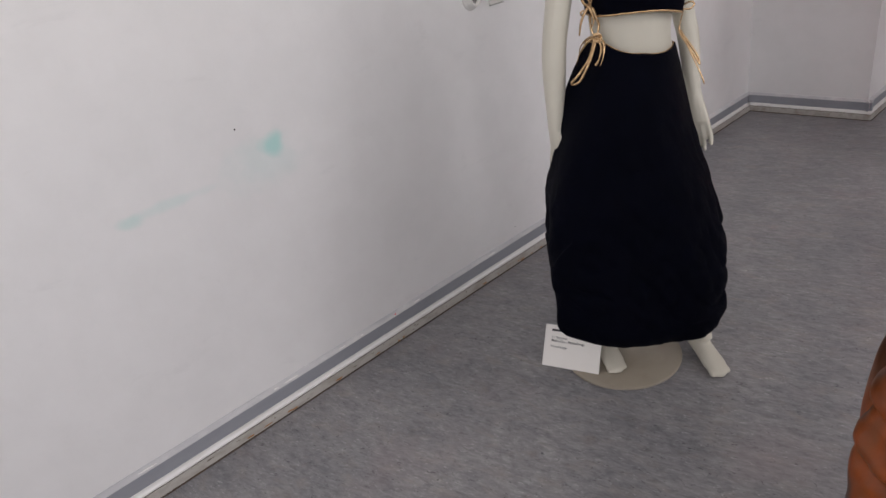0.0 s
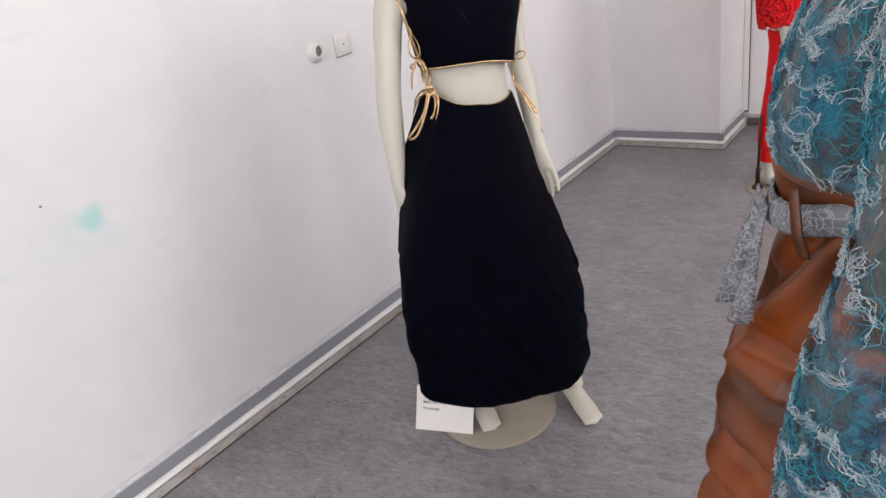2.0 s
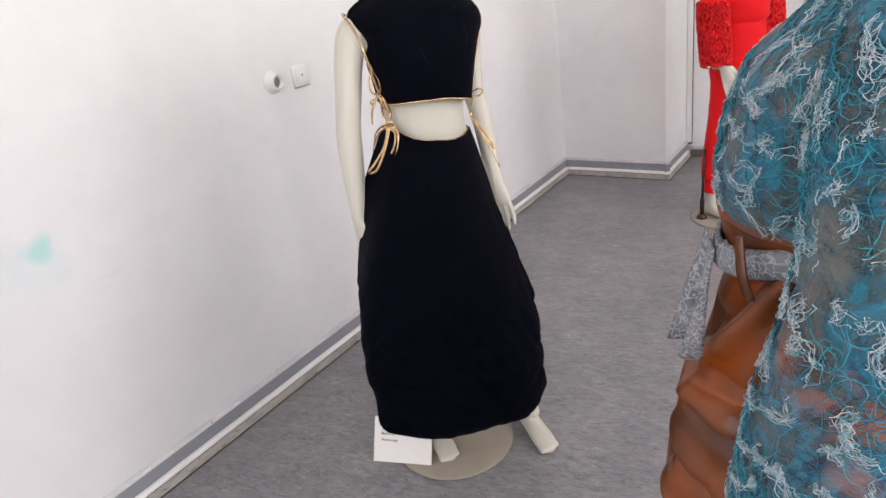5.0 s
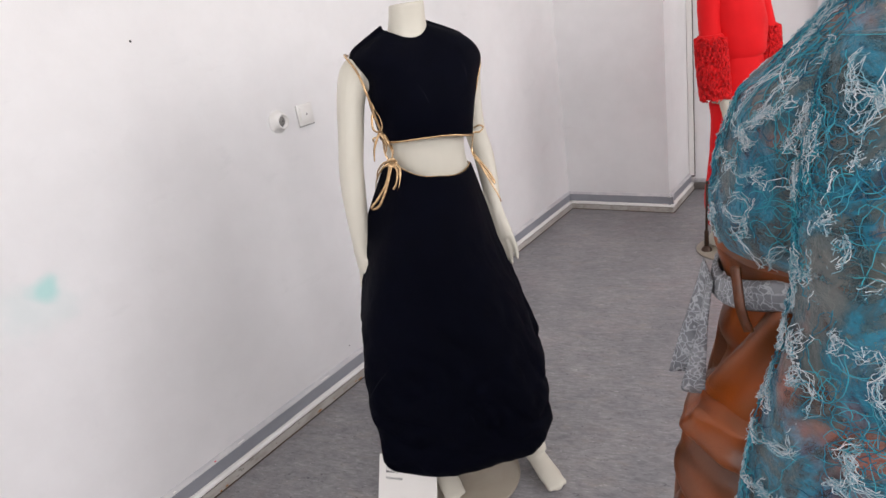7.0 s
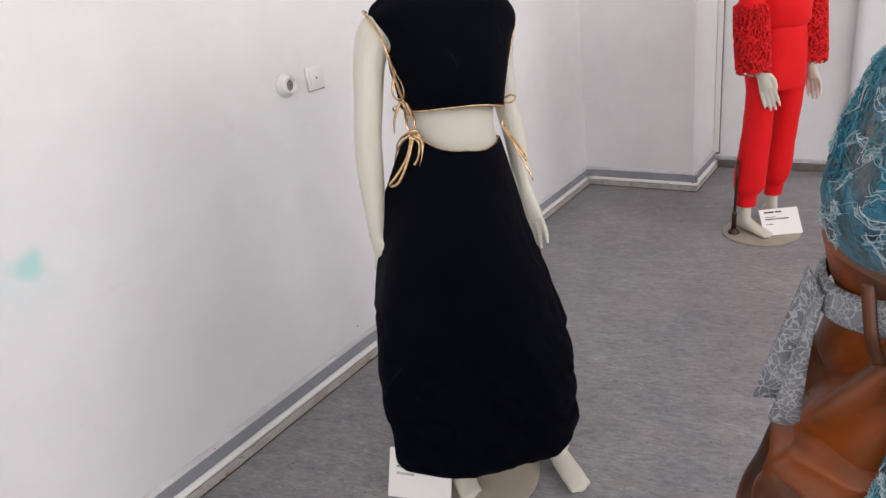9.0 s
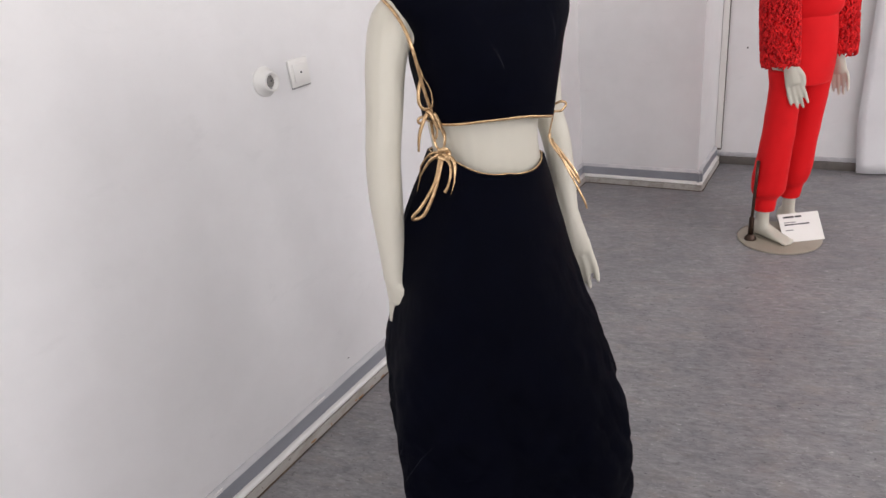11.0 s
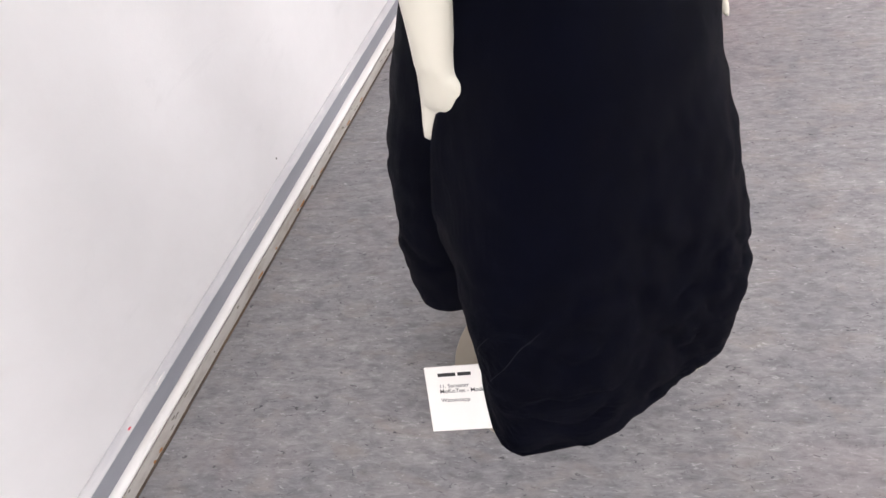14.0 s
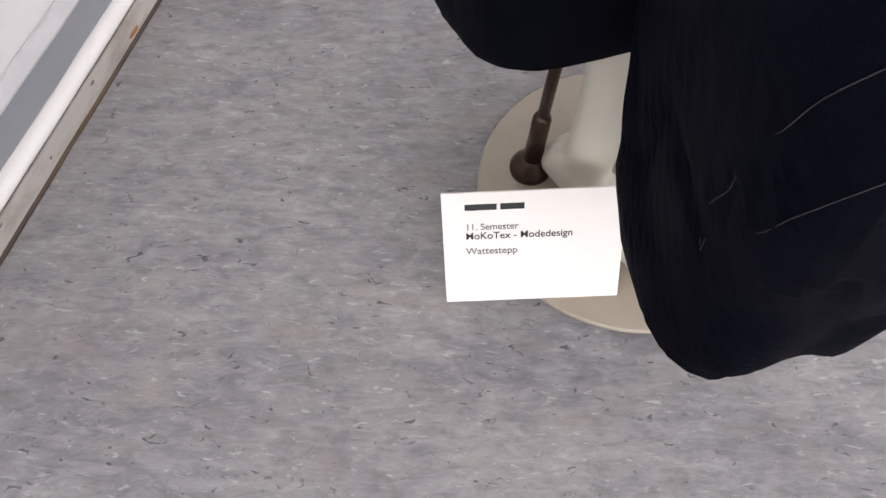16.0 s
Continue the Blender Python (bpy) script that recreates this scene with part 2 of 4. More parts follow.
def make_lace():
    m, t, b = mat("grey_lace", (0.3, 0.31, 0.33), 0.85)
    v = coords(t)
    w = t.nodes.new("ShaderNodeTexVoronoi")
    w.feature = "DISTANCE_TO_EDGE"
    w.inputs["Scale"].default_value = 90
    nz = t.nodes.new("ShaderNodeTexNoise")
    nz.inputs["Scale"].default_value = 30
    t.links.new(v, nz.inputs["Vector"])
    vm = t.nodes.new("ShaderNodeVectorMath")
    vm.operation = "MULTIPLY_ADD"
    vm.inputs[1].default_value = (0.05, 0.05, 0.05)
    t.links.new(nz.outputs["Color"], vm.inputs[0])
    t.links.new(v, vm.inputs[2])
    t.links.new(vm.outputs[0], w.inputs["Vector"])
    line = ramp(t, w.outputs["Distance"], [(0.03, (1, 1, 1)), (0.12, (0, 0, 0))])
    base = ramp(t, noise_tex(t, v, 22, 4), [(0.35, (0.12, 0.125, 0.14)), (0.65, (0.22, 0.23, 0.245))])
    t.links.new(mix(t, math_node(t, "MULTIPLY", line, 0.7), base, (0.46, 0.48, 0.51)), b.inputs["Base Color"])
    bump(t, b, line, 0.6, 0.002)
    return m


def make_gauze():
    """Sheer felted wool on tulle: turquoise, petrol, grey and rust patches, thin enough to see into."""
    m, t, b = mat("felted_gauze", (0.05, 0.25, 0.32), 0.9)
    v = coords(t)
    f = noise_tex(t, v, 8.5, 6, 0.66, 0.9)
    col = ramp(t, f, [(0.30, (0.005, 0.02, 0.04)), (0.39, (0.004, 0.065, 0.13)), (0.45, (0.005, 0.20, 0.31)), (0.51, (0.015, 0.085, 0.12)), (0.57, (0.07, 0.10, 0.105)), (0.70, (0.14, 0.14, 0.13))])
    rust = ramp(t, noise_tex(t, coords(t, (1, 1, 1), (0, 0, 0), (1.3, 4.2, 0.4)), 8, 3, 0.5), [(0.55, (0, 0, 0)), (0.67, (0.85, 0.85, 0.85))])
    col = mix(t, rust, col, (0.42, 0.12, 0.065))
    t.links.new(col, b.inputs["Base Color"])
    alpha = ramp(t, noise_tex(t, v, 13, 7, 0.75, 0.8), [(0.38, (0.45,) * 3), (0.56, (0.97,) * 3)])
    t.links.new(alpha, b.inputs["Alpha"])
    b.inputs["Sheen Weight"].default_value = 0.3
    bump(t, b, noise_tex(t, v, 150, 5, 0.7), 0.8, 0.005)
    return m


def make_wool(name, stops):
    """Wool strands, each with a tone of its own."""
    m, t, b = mat(name, (0.6, 0.7, 0.75), 0.95)
    g = t.nodes.new("ShaderNodeNewGeometry")
    t.links.new(ramp(t, g.outputs["Random Per Island"], stops), b.inputs["Base Color"])
    return m


WALL = make_wall()
FLOOR = make_floor()
CEILING = make_paint("ceiling_paint", (0.78, 0.78, 0.77), (0.7, 0.7, 0.69), 0.3, 0.8, 3)
BOARD_WHITE = make_paint("board_white", (0.85, 0.84, 0.82), (0.66, 0.63, 0.57), 0.3, 0.4, 30, (1, 0.3, 1))
BOARD_FACE = make_paint("board_face_scuffed", (0.46, 0.44, 0.41), (0.22, 0.18, 0.14), 0.7, 0.6, 26, (1, 0.35, 1))
BOARD_GREY = make_paint("board_grey", (0.30, 0.31, 0.34), (0.24, 0.25, 0.28), 0.6, 0.4, 10, (1, 0.3, 1))
BOARD_LEDGE = make_paint("board_ledge", (0.52, 0.52, 0.54), (0.72, 0.71, 0.70), 0.8, 0.4, 16, (1, 0.35, 1))
BOARD_DARK = make_paint("board_dark", (0.16, 0.145, 0.13), (0.08, 0.07, 0.065), 0.6, 0.5, 12)
GAP = make_paint("dark_gap", (0.07, 0.055, 0.045), (0.16, 0.10, 0.05), 0.6, 0.9, 20, (1, 0.3, 1))
SKIN = make_paint("mannequin_lacquer", (0.60, 0.575, 0.49), (0.55, 0.52, 0.43), 0.3, 0.42, 8)
BLACK = make_cloth("black_cotton", (0.0006, 0.0008, 0.0030), (0.0014, 0.0020, 0.0075), 0.62, 1400, 0.0, 0.9, 18, (0.5, 0.6, 1), 0.045)
# dark mottling puts the satin's uneven gloss and shading into its colour
GOLD = make_paint("gold_satin", (0.66, 0.45, 0.24), (0.26, 0.13, 0.06), 0.9, 0.26, 90)
GOLD.node_tree.nodes["Principled BSDF"].inputs["Metallic"].default_value = 0.55
RED = make_cloth("red_knit", (0.80, 0.006, 0.010), (0.62, 0.003, 0.006), 0.75, 500, 0.2, 0.25, 10, (1, 0.3, 0.3))
FUR = make_wool("red_loop_yarn", [(0.0, (0.42, 0.003, 0.006)), (0.6, (0.66, 0.005, 0.008)), (1.0, (0.80, 0.012, 0.014))])
LEATHER = make_leather()
LACE = make_lace()
GAUZE = make_gauze()
WOOL = make_wool("pale_wool_strands", [(0.0, (0.10, 0.34, 0.42)), (0.3, (0.30, 0.46, 0.52)), (0.65, (0.56, 0.63, 0.67)), (1.0, (0.78, 0.80, 0.81))])
WOOL_BLUE = make_wool("blue_wool_strands", [(0.0, (0.01, 0.06, 0.12)), (0.4, (0.02, 0.22, 0.32)), (0.8, (0.05, 0.38, 0.46)), (1.0, (0.10, 0.30, 0.40))])
PLATE = make_paint("beige_lacquered_steel", (0.34, 0.30, 0.24), (0.27, 0.23, 0.18), 0.5, 0.35, 12)
BRONZE = mat("dark_bronze", (0.055, 0.032, 0.022), 0.32, 0.6)[0]
CARD = make_paint("card_stock", (0.84, 0.82, 0.78), (0.80, 0.77, 0.72), 0.3, 0.6, 20)
INK = mat("black_ink", (0.02, 0.02, 0.02), 0.7)[0]
INK_GREY = mat("grey_ink", (0.16, 0.16, 0.16), 0.7)[0]
THREAD = mat("dark_grey_thread", (0.025, 0.025, 0.03), 0.8)[0]
PLASTIC = make_paint("white_plastic", (0.80, 0.79, 0.76), (0.74, 0.73, 0.70), 0.3, 0.3, 20)
PLASTIC_DARK = mat("dark_plastic", (0.04, 0.04, 0.04), 0.5)[0]
METAL = mat("zinc_contact", (0.55, 0.55, 0.55), 0.3, 1.0)[0]
PAPER = make_paint("white_paper", (0.80, 0.80, 0.81), (0.70, 0.70, 0.72), 0.4, 0.6, 4)
PINK_INK = mat("pink_mark", (0.75, 0.12, 0.16), 0.6)[0]
SCUFF = make_paint("grey_scuff", (0.17, 0.155, 0.135), (0.30, 0.27, 0.23), 0.8, 0.8, 80)
RUST = make_paint("rust_stain", (0.36, 0.16, 0.045), (0.2, 0.09, 0.03), 0.6, 0.8, 60)
PLASTER_CHIP = make_paint("bare_plaster", (0.85, 0.84, 0.82), (0.6, 0.58, 0.55), 0.5, 0.8, 60)

# ---------------- the room ----------------
RX, RY0, RY1, H = 4.6, -3.6, 3.76, 3.1


def wall(name, lo, hi, label):
    return thing(name, box(bmesh.new(), lo, hi), WALL, label, "wall", kind="structure", smooth=False)


thing("floor", box(bmesh.new(), (-0.3, RY0 - 0.3, -0.12), (RX + 0.3, RY1 + 0.3, 0.0)), FLOOR, "streaked grey linoleum floor", "floor", kind="structure", smooth=False)
thing("ceiling", box(bmesh.new(), (-0.3, RY0 - 0.3, H), (RX + 0.3, RY1 + 0.3, H + 0.15)), CEILING, "plain white ceiling", "ceiling", kind="structure", smooth=False)
wall("wall_west", (-0.25, RY0 - 0.2, 0), (-0.03, RY1 + 0.2, H), "scuffed white wall with turquoise paint stains")
wall("wall_pier", (-0.03, 3.268, 0), (0.670, RY1, H), "white projecting wall pier")
wall("wall_north", (-0.03, RY1, 0), (RX, RY1 + 0.2, H), "white back wall")


def wall_with_window(name, axis, at, lo, hi, wins, z0, z1, label):
    """A wall along x or y, with openings cut through, as blocks round them."""
    bm = bmesh.new()

    def block(a0, a1, b0, b1):
        if axis == "y":
            box(bm, (at, a0, b0), (at + 0.2, a1, b1))
        else:
            box(bm, (a0, at - 0.2, b0), (a1, at, b1))

    block(lo, hi, 0, z0)
    block(lo, hi, z1, H)
    edge = lo
    for a, b in wins:
        block(edge, a, z0, z1)
        edge = b
    block(edge, hi, z0, z1)
    return thing(name, bm, WALL, label, "wall", kind="structure", smooth=False)


wall_with_window("wall_east", "y", RX, RY0 - 0.2, RY1 + 0.2, EAST_WINDOWS, WIN_LOW, WIN_HIGH, "white window wall")
wall_with_window("wall_south", "x", RY0, -0.03, RX, SOUTH_WINDOWS, WIN_LOW, WIN_HIGH, "white window wall")


# skirting: white plinth with scuffed face, grey strip set back above it, pale ledge on top
def skirting(name, a, b, turn, label):
    """From a to b along the wall; the wall stands 3 cm behind the plinth's face, on the side that turn gives."""
    a, b = Vector((*a, 0)), Vector((*b, 0))
    d = (b - a).normalized()
    out = Vector((d.y, -d.x, 0)) * turn
    root = empty(name, Matrix.Translation(a), label, "skirting board", kind="structure")

    def run(pts, e0=0.0, e1=0.0):
        bm = bmesh.new()
        rings = []
        L = (b - a).length
        steps = max(2, int(L / 0.06))
        for k in range(steps + 1):
            s = L * k / steps
            rings.append([d * s + out * (x + 0.0012 * noise.noise((s * 9, z * 30, x * 10))) + Vector((0, 0, z)) for x, z in pts])
        loft(bm, rings)
        return bm

    part("dirt_line", run([(0.010, 0.0), (0.009, 0.0035), (-0.02, 0.0035), (-0.02, 0.0)]), GAP, root, "thin brown line along the floor")
    part("plinth_face", run([(0.0055, 0.0035), (0.0035, 0.034), (-0.02, 0.034), (-0.02, 0.0035)]), BOARD_FACE, root, "scuffed off-white plinth face", smooth=False)
    # nearly flush strip, coloured dark for the shade below the bead
    part("shadow_gap", run([(0.0005, 0.034), (0.0005, 0.0365), (-0.02, 0.0365), (-0.02, 0.034)]), GAP, root, "thin joint under the bead, its shade put into the dark colour", smooth=False)
    part("bead", run([(0.0015, 0.0365), (0.0030, 0.040), (0.0022, 0.044), (-0.001, 0.048), (-0.006, 0.0515), (-0.014, 0.053), (-0.0285, 0.053), (-0.0285, 0.0365)]), BOARD_WHITE, root, "glossy white rounded bead")
    part("grey_strip", run([(-0.0150, 0.053), (-0.0125, 0.057), (-0.0125, 0.102), (-0.0285, 0.102), (-0.0285, 0.053)]), BOARD_GREY, root, "flat grey painted strip", smooth=False)
    part("ledge", run([(-0.0120, 0.102), (-0.0125, 0.1045), (-0.0245, 0.1155), (-0.0285, 0.1165), (-0.0285, 0.102)]), BOARD_LEDGE, root, "pale grey chipped top ledge", smooth=False)
    return root


skirting("baseboard_west", (0.0, RY0), (0.0, 3.238), 1, "white and grey skirting board along a white wall")
skirting("baseboard_pier", (-0.03, 3.238), (0.700, 3.238), 1, "white and grey skirting board round the wall pier")
skirting("baseboard_pier", (0.700, 3.2385), (0.700, RY1 - 0.02), 1, "white and grey skirting board on the pier's side")
rnd = random.Random(11)


def chip(parent, y, z, ly, lz, material, x=-0.0165, name="paint_chip"):
    """A small ragged flake standing a hair proud of its board."""
    bm = bmesh.new()
    ring = [Vector((0, ly * math.cos(q) * rnd.uniform(0.6, 1.1), lz * math.sin(q) * rnd.uniform(0.6, 1.1))) for q in (2 * math.pi * k / 9 for k in range(9))]
    loft(bm, [ring, [p * 0.9 + Vector((0.0012, 0, 0)) for p in ring]])
    return part(name, bm, material, parent, m=pose(x, y, z), smooth=False)


wb = bpy.data.objects["baseboard_west"]
for y, z, ly, lz in ((-0.30, 0.1085, 0.035, 0.005), (-0.36, 0.1075, 0.012, 0.006), (0.30, 0.109, 0.016, 0.004), (-0.82, 0.1085, 0.03, 0.005), (0.75, 0.109, 0.03, 0.004), (-0.075, 0.1075, 0.02, 0.006), (0.02, 0.1065, 0.008, 0.006), (1.35, 0.108, 0.04, 0.004)):
    chip(wb, y - RY0, z, ly, lz, PLASTER_CHIP)
chip(wb, 0.185 - RY0, 0.1075, 0.006, 0.005, PINK_INK, name="pink_mark")
for k in range(34):
    y = rnd.uniform(-0.9, 2.2)
    chip(wb, y - RY0, rnd.uniform(0.010, 0.031), rnd.uniform(0.003, 0.012), rnd.uniform(0.0012, 0.003), SCUFF, x=0.0042, name="scuff")
for k in range(16):
    y = rnd.uniform(-0.9, 1.6)
    chip(wb, y - RY0, rnd.uniform(0.006, 0.012), rnd.uniform(0.004, 0.02), rnd.uniform(0.002, 0.004), RUST, x=0.0052, name="rust_stain")
nb = empty("baseboard_north", pose(0, 0, 0), "low dark skirting under the white back wall", "skirting board", kind="structure")
part("dark_plinth", box(bmesh.new(), (0.703, RY1 - 0.02, 0.0), (RX, RY1, 0.05), 0.003), BOARD_DARK, nb)
part("upper_lip", box(bmesh.new(), (0.703, RY1 - 0.014, 0.05), (RX, RY1, 0.075), 0.003), BOARD_LEDGE, nb, "pale lip above the dark strip")
tr = thing("trim", box(bmesh.new(), (0.672, RY1 - 0.016, 0.10), (0.706, RY1, H), 0.003), PLASTIC, "narrow white corner strip beside the pier", "trim", kind="structure", smooth=False)
part("joint", box(bmesh.new(), (0.7065, RY1 - 0.010, 0.10), (0.7095, RY1 + 0.002, H)), GAP, tr, "thin dark joint", smooth=False)
part("foot_stop", box(bmesh.new(), (0.674, RY1 - 0.020, 0.092), (0.7095, RY1 - 0.002, 0.0985), 0.001), GAP, tr, "small dark bar at the foot of the strip", smooth=False)

# ---------------- mannequins ----------------
def hand(bm, wrist, tip, side, palm=0.036, spread=0.011, thumb=1):
    """A relaxed hand from the wrist to the finger tips."""
    w, e, s = Vector(wrist), Vector(tip), Vector(side).normalized()
    d = (e - w)
    L = d.length
    d.normalize()
    n = d.cross(s).normalized()
    pal = w + d * L * 0.5
    tube(bm, [(*(w - d * 0.01), 0.024, 0.020), (*(w + d * L * 0.2), palm * 0.85, 0.019), (*(w + d * L * 0.42), palm, 0.016), (*pal, palm * 0.9, 0.013)], 12, 4, up=n)
    for k in range(4):
        o = (k - 1.5) * spread * 1.45
        base = w + d * L * 0.46 + s * o
        length = L * (0.50, 0.56, 0.53, 0.42)[k]
        bend = n * (0.006 + 0.004 * k)
        tip_k = base + d * length + s * o * 0.25 + bend * 1.6
        mid = base + d * length * 0.5 + s * o * 0.2 + bend * 0.3
        tube(bm, [(*base, 0.0085), (*mid, 0.008), (*(mid.lerp(tip_k, 0.7)), 0.007), (*tip_k, 0.004)], 8, 3)
    tb = w + d * L * 0.14 + s * thumb * palm * 0.75
    tube(bm, [(*tb, 0.012), (*(tb + d * L * 0.18 + s * thumb * 0.016), 0.011), (*(tb + d * L * 0.36 + s * thumb * 0.014), 0.008), (*(tb + d * L * 0.42 + s * thumb * 0.012), 0.004)], 8, 3)


def foot(bm, heel, toe, ankle):
    h, e, a = Vector(heel), Vector(toe), Vector(ankle)
    d = (e - h)
    L = d.length
    d.normalize()
    s = Vector((-d.y, d.x, 0))
    rings = []
    for f, hw, top in ((0.0, 0.016, 0.050), (0.05, 0.026, 0.075), (0.18, 0.030, 0.085), (0.36, 0.031, 0.068), (0.55, 0.034, 0.050), (0.72, 0.037, 0.038), (0.86, 0.034, 0.028), (0.95, 0.025, 0.021), (1.0, 0.012, 0.014)):
        c = h + d * L * f
        z0 = h.z
        rings.append([c + s * hw * math.cos(q) + Vector((0, 0, (z0 - c.z) + (top / 2) * (1 + math.sin(q)))) for q in (2 * math.pi * i / 14 for i in range(14))])
    loft(bm, rings)
    for k in range(5):
        o = (k - 2) * 0.0135
        base = h + d * L * (0.88 - abs(k - 1) * 0.015) + s * o
        tube(bm, [(base.x, base.y, h.z + 0.012, 0.009), (*(base + d * L * 0.09 + Vector((0, 0, h.z - base.z + 0.010))), 0.0085), (*(base + d * L * 0.125 + Vector((0, 0, h.z - base.z + 0.008))), 0.004)], 8, 3)


def mannequin(m, torso, limbs, hands_spec, feet_spec, label, voxel=0.0045):
    bm = bmesh.new()
    rows = smooth_path(torso, 4)
    loft(bm, [oval(r[1], r[2], r[0], r[3], r[4], n=32, power=2.2) for r in rows])
    for spec in limbs:
        tube(bm, spec, 16, 5)
    for spec in hands_spec:
        hand(bm, *spec)
    for spec in feet_spec:
        foot(bm, *spec)
    ob = thing("mannequin", bm, SKIN, label, "mannequin", m=m)
    return add_modifiers(ob, voxel, 3)


def stand(m, centre, radius, pole, top, label):
    """A round base plate with a rod that rises beside the ankle."""
    root = empty("mannequin_stand", m @ Matrix.Translation(centre), label, "mannequin stand", "stands under the mannequins")
    bm = bmesh.new()
    loft(bm, [oval(0, 0, z, r, r, n=72) for z, r in ((0.0, radius), (0.004, radius + 0.001), (0.007, radius), (0.009, radius - 0.003))])
    part("base_plate", bm, PLATE, root)
    px, py = pole[0] - centre[0], pole[1] - centre[1]
    bm = bmesh.new()
    loft(bm, [oval(px, py, z, r, r, n=24) for z, r in ((0.008, 0.028), (0.014, 0.028), (0.022, 0.024), (0.032, 0.015), (0.036, 0.012))])
    part("rod_foot", bm, BRONZE, root, "domed dark bronze rod foot")
    bm = bmesh.new()
    loft(bm, [oval(px, py, z, r, r, n=20) for z, r in ((0.030, 0.0125), (0.118, 0.0115), (0.122, 0.0100), (0.126, 0.0075))])
    part("sleeve", bm, BRONZE, root)
    bm = bmesh.new()
    loft(bm, [oval(px + (top[0] - pole[0]) * f, py + (top[1] - pole[1]) * f, 0.1 + (top[2] - 0.1) * f, 0.0072, 0.0072, n=16) for f in (0, 0.3, 0.6, 1.0)])
    part("rod", bm, BRONZE, root)
    return root


def card(m, width, height, lines, label, thick=0.003):
    """A stiff caption card in its own frame: x across, z up, front at -y. Lines: text or bars."""
    root = empty("caption_card", m, label, "caption card", "caption cards on the floor")
    part("board", box(bmesh.new(), (0, 0, 0), (width, thick, height), 0.0006, 1), CARD, root, smooth=False)
    for kind, x, z, size, content, ink in lines:
        if kind == "text":
            cu = bpy.data.curves.new("lettering", "FONT")
            cu.body, cu.size, cu.extrude, cu.offset = content, size, 0.0001, 0.00012
            tmp = bpy.data.objects.new("lettering", cu)
            scene.collection.objects.link(tmp)
            bpy.context.view_layer.update()
            me = bpy.data.meshes.new_from_object(tmp.evaluated_get(bpy.context.evaluated_depsgraph_get()))
            bpy.data.objects.remove(tmp)
            me.materials.clear()
            me.materials.append(ink)
            ob = new("lettering", me)
            ob.parent = root
            ob.matrix_basis = pose(x, -0.0004, z, 90, 0, 0)
            tagged(ob, "printed line of small text")
        else:
            bm = bmesh.new()
            cx = x
            for w in content:
                box(bm, (cx, -0.0004, z), (cx + w, 0.0005, z + size))
                cx += w + size * 0.55
            part("printed_bar", bm, ink, root, "bar of unreadable print", smooth=False)
    return root


# ---- the mannequin in black ----
A = pose(0.775, 0.659, 0, 0, 0, 55.8)
TORSO_A = [(0.74, 0.005, 0.03, 0.145, 0.10), (0.84, 0.005, 0.03, 0.158, 0.110), (0.92, 0.0, 0.03, 0.155, 0.112), (1.0, 0.0, 0.03, 0.132, 0.098), (1.065, 0.003, 0.02, 0.112, 0.087),
           (1.14, 0.005, 0.02, 0.118, 0.088), (1.225, 0.008, 0.012, 0.130, 0.105), (1.28, 0.010, 0.02, 0.136, 0.103), (1.33, 0.012, 0.032, 0.146, 0.082), (1.365, 0.012, 0.04, 0.132, 0.066),
           (1.39, 0.012, 0.045, 0.092, 0.056), (1.415, 0.014, 0.045, 0.060, 0.052), (1.45, 0.018, 0.042, 0.050, 0.050), (1.492, 0.022, 0.036, 0.047, 0.050)]
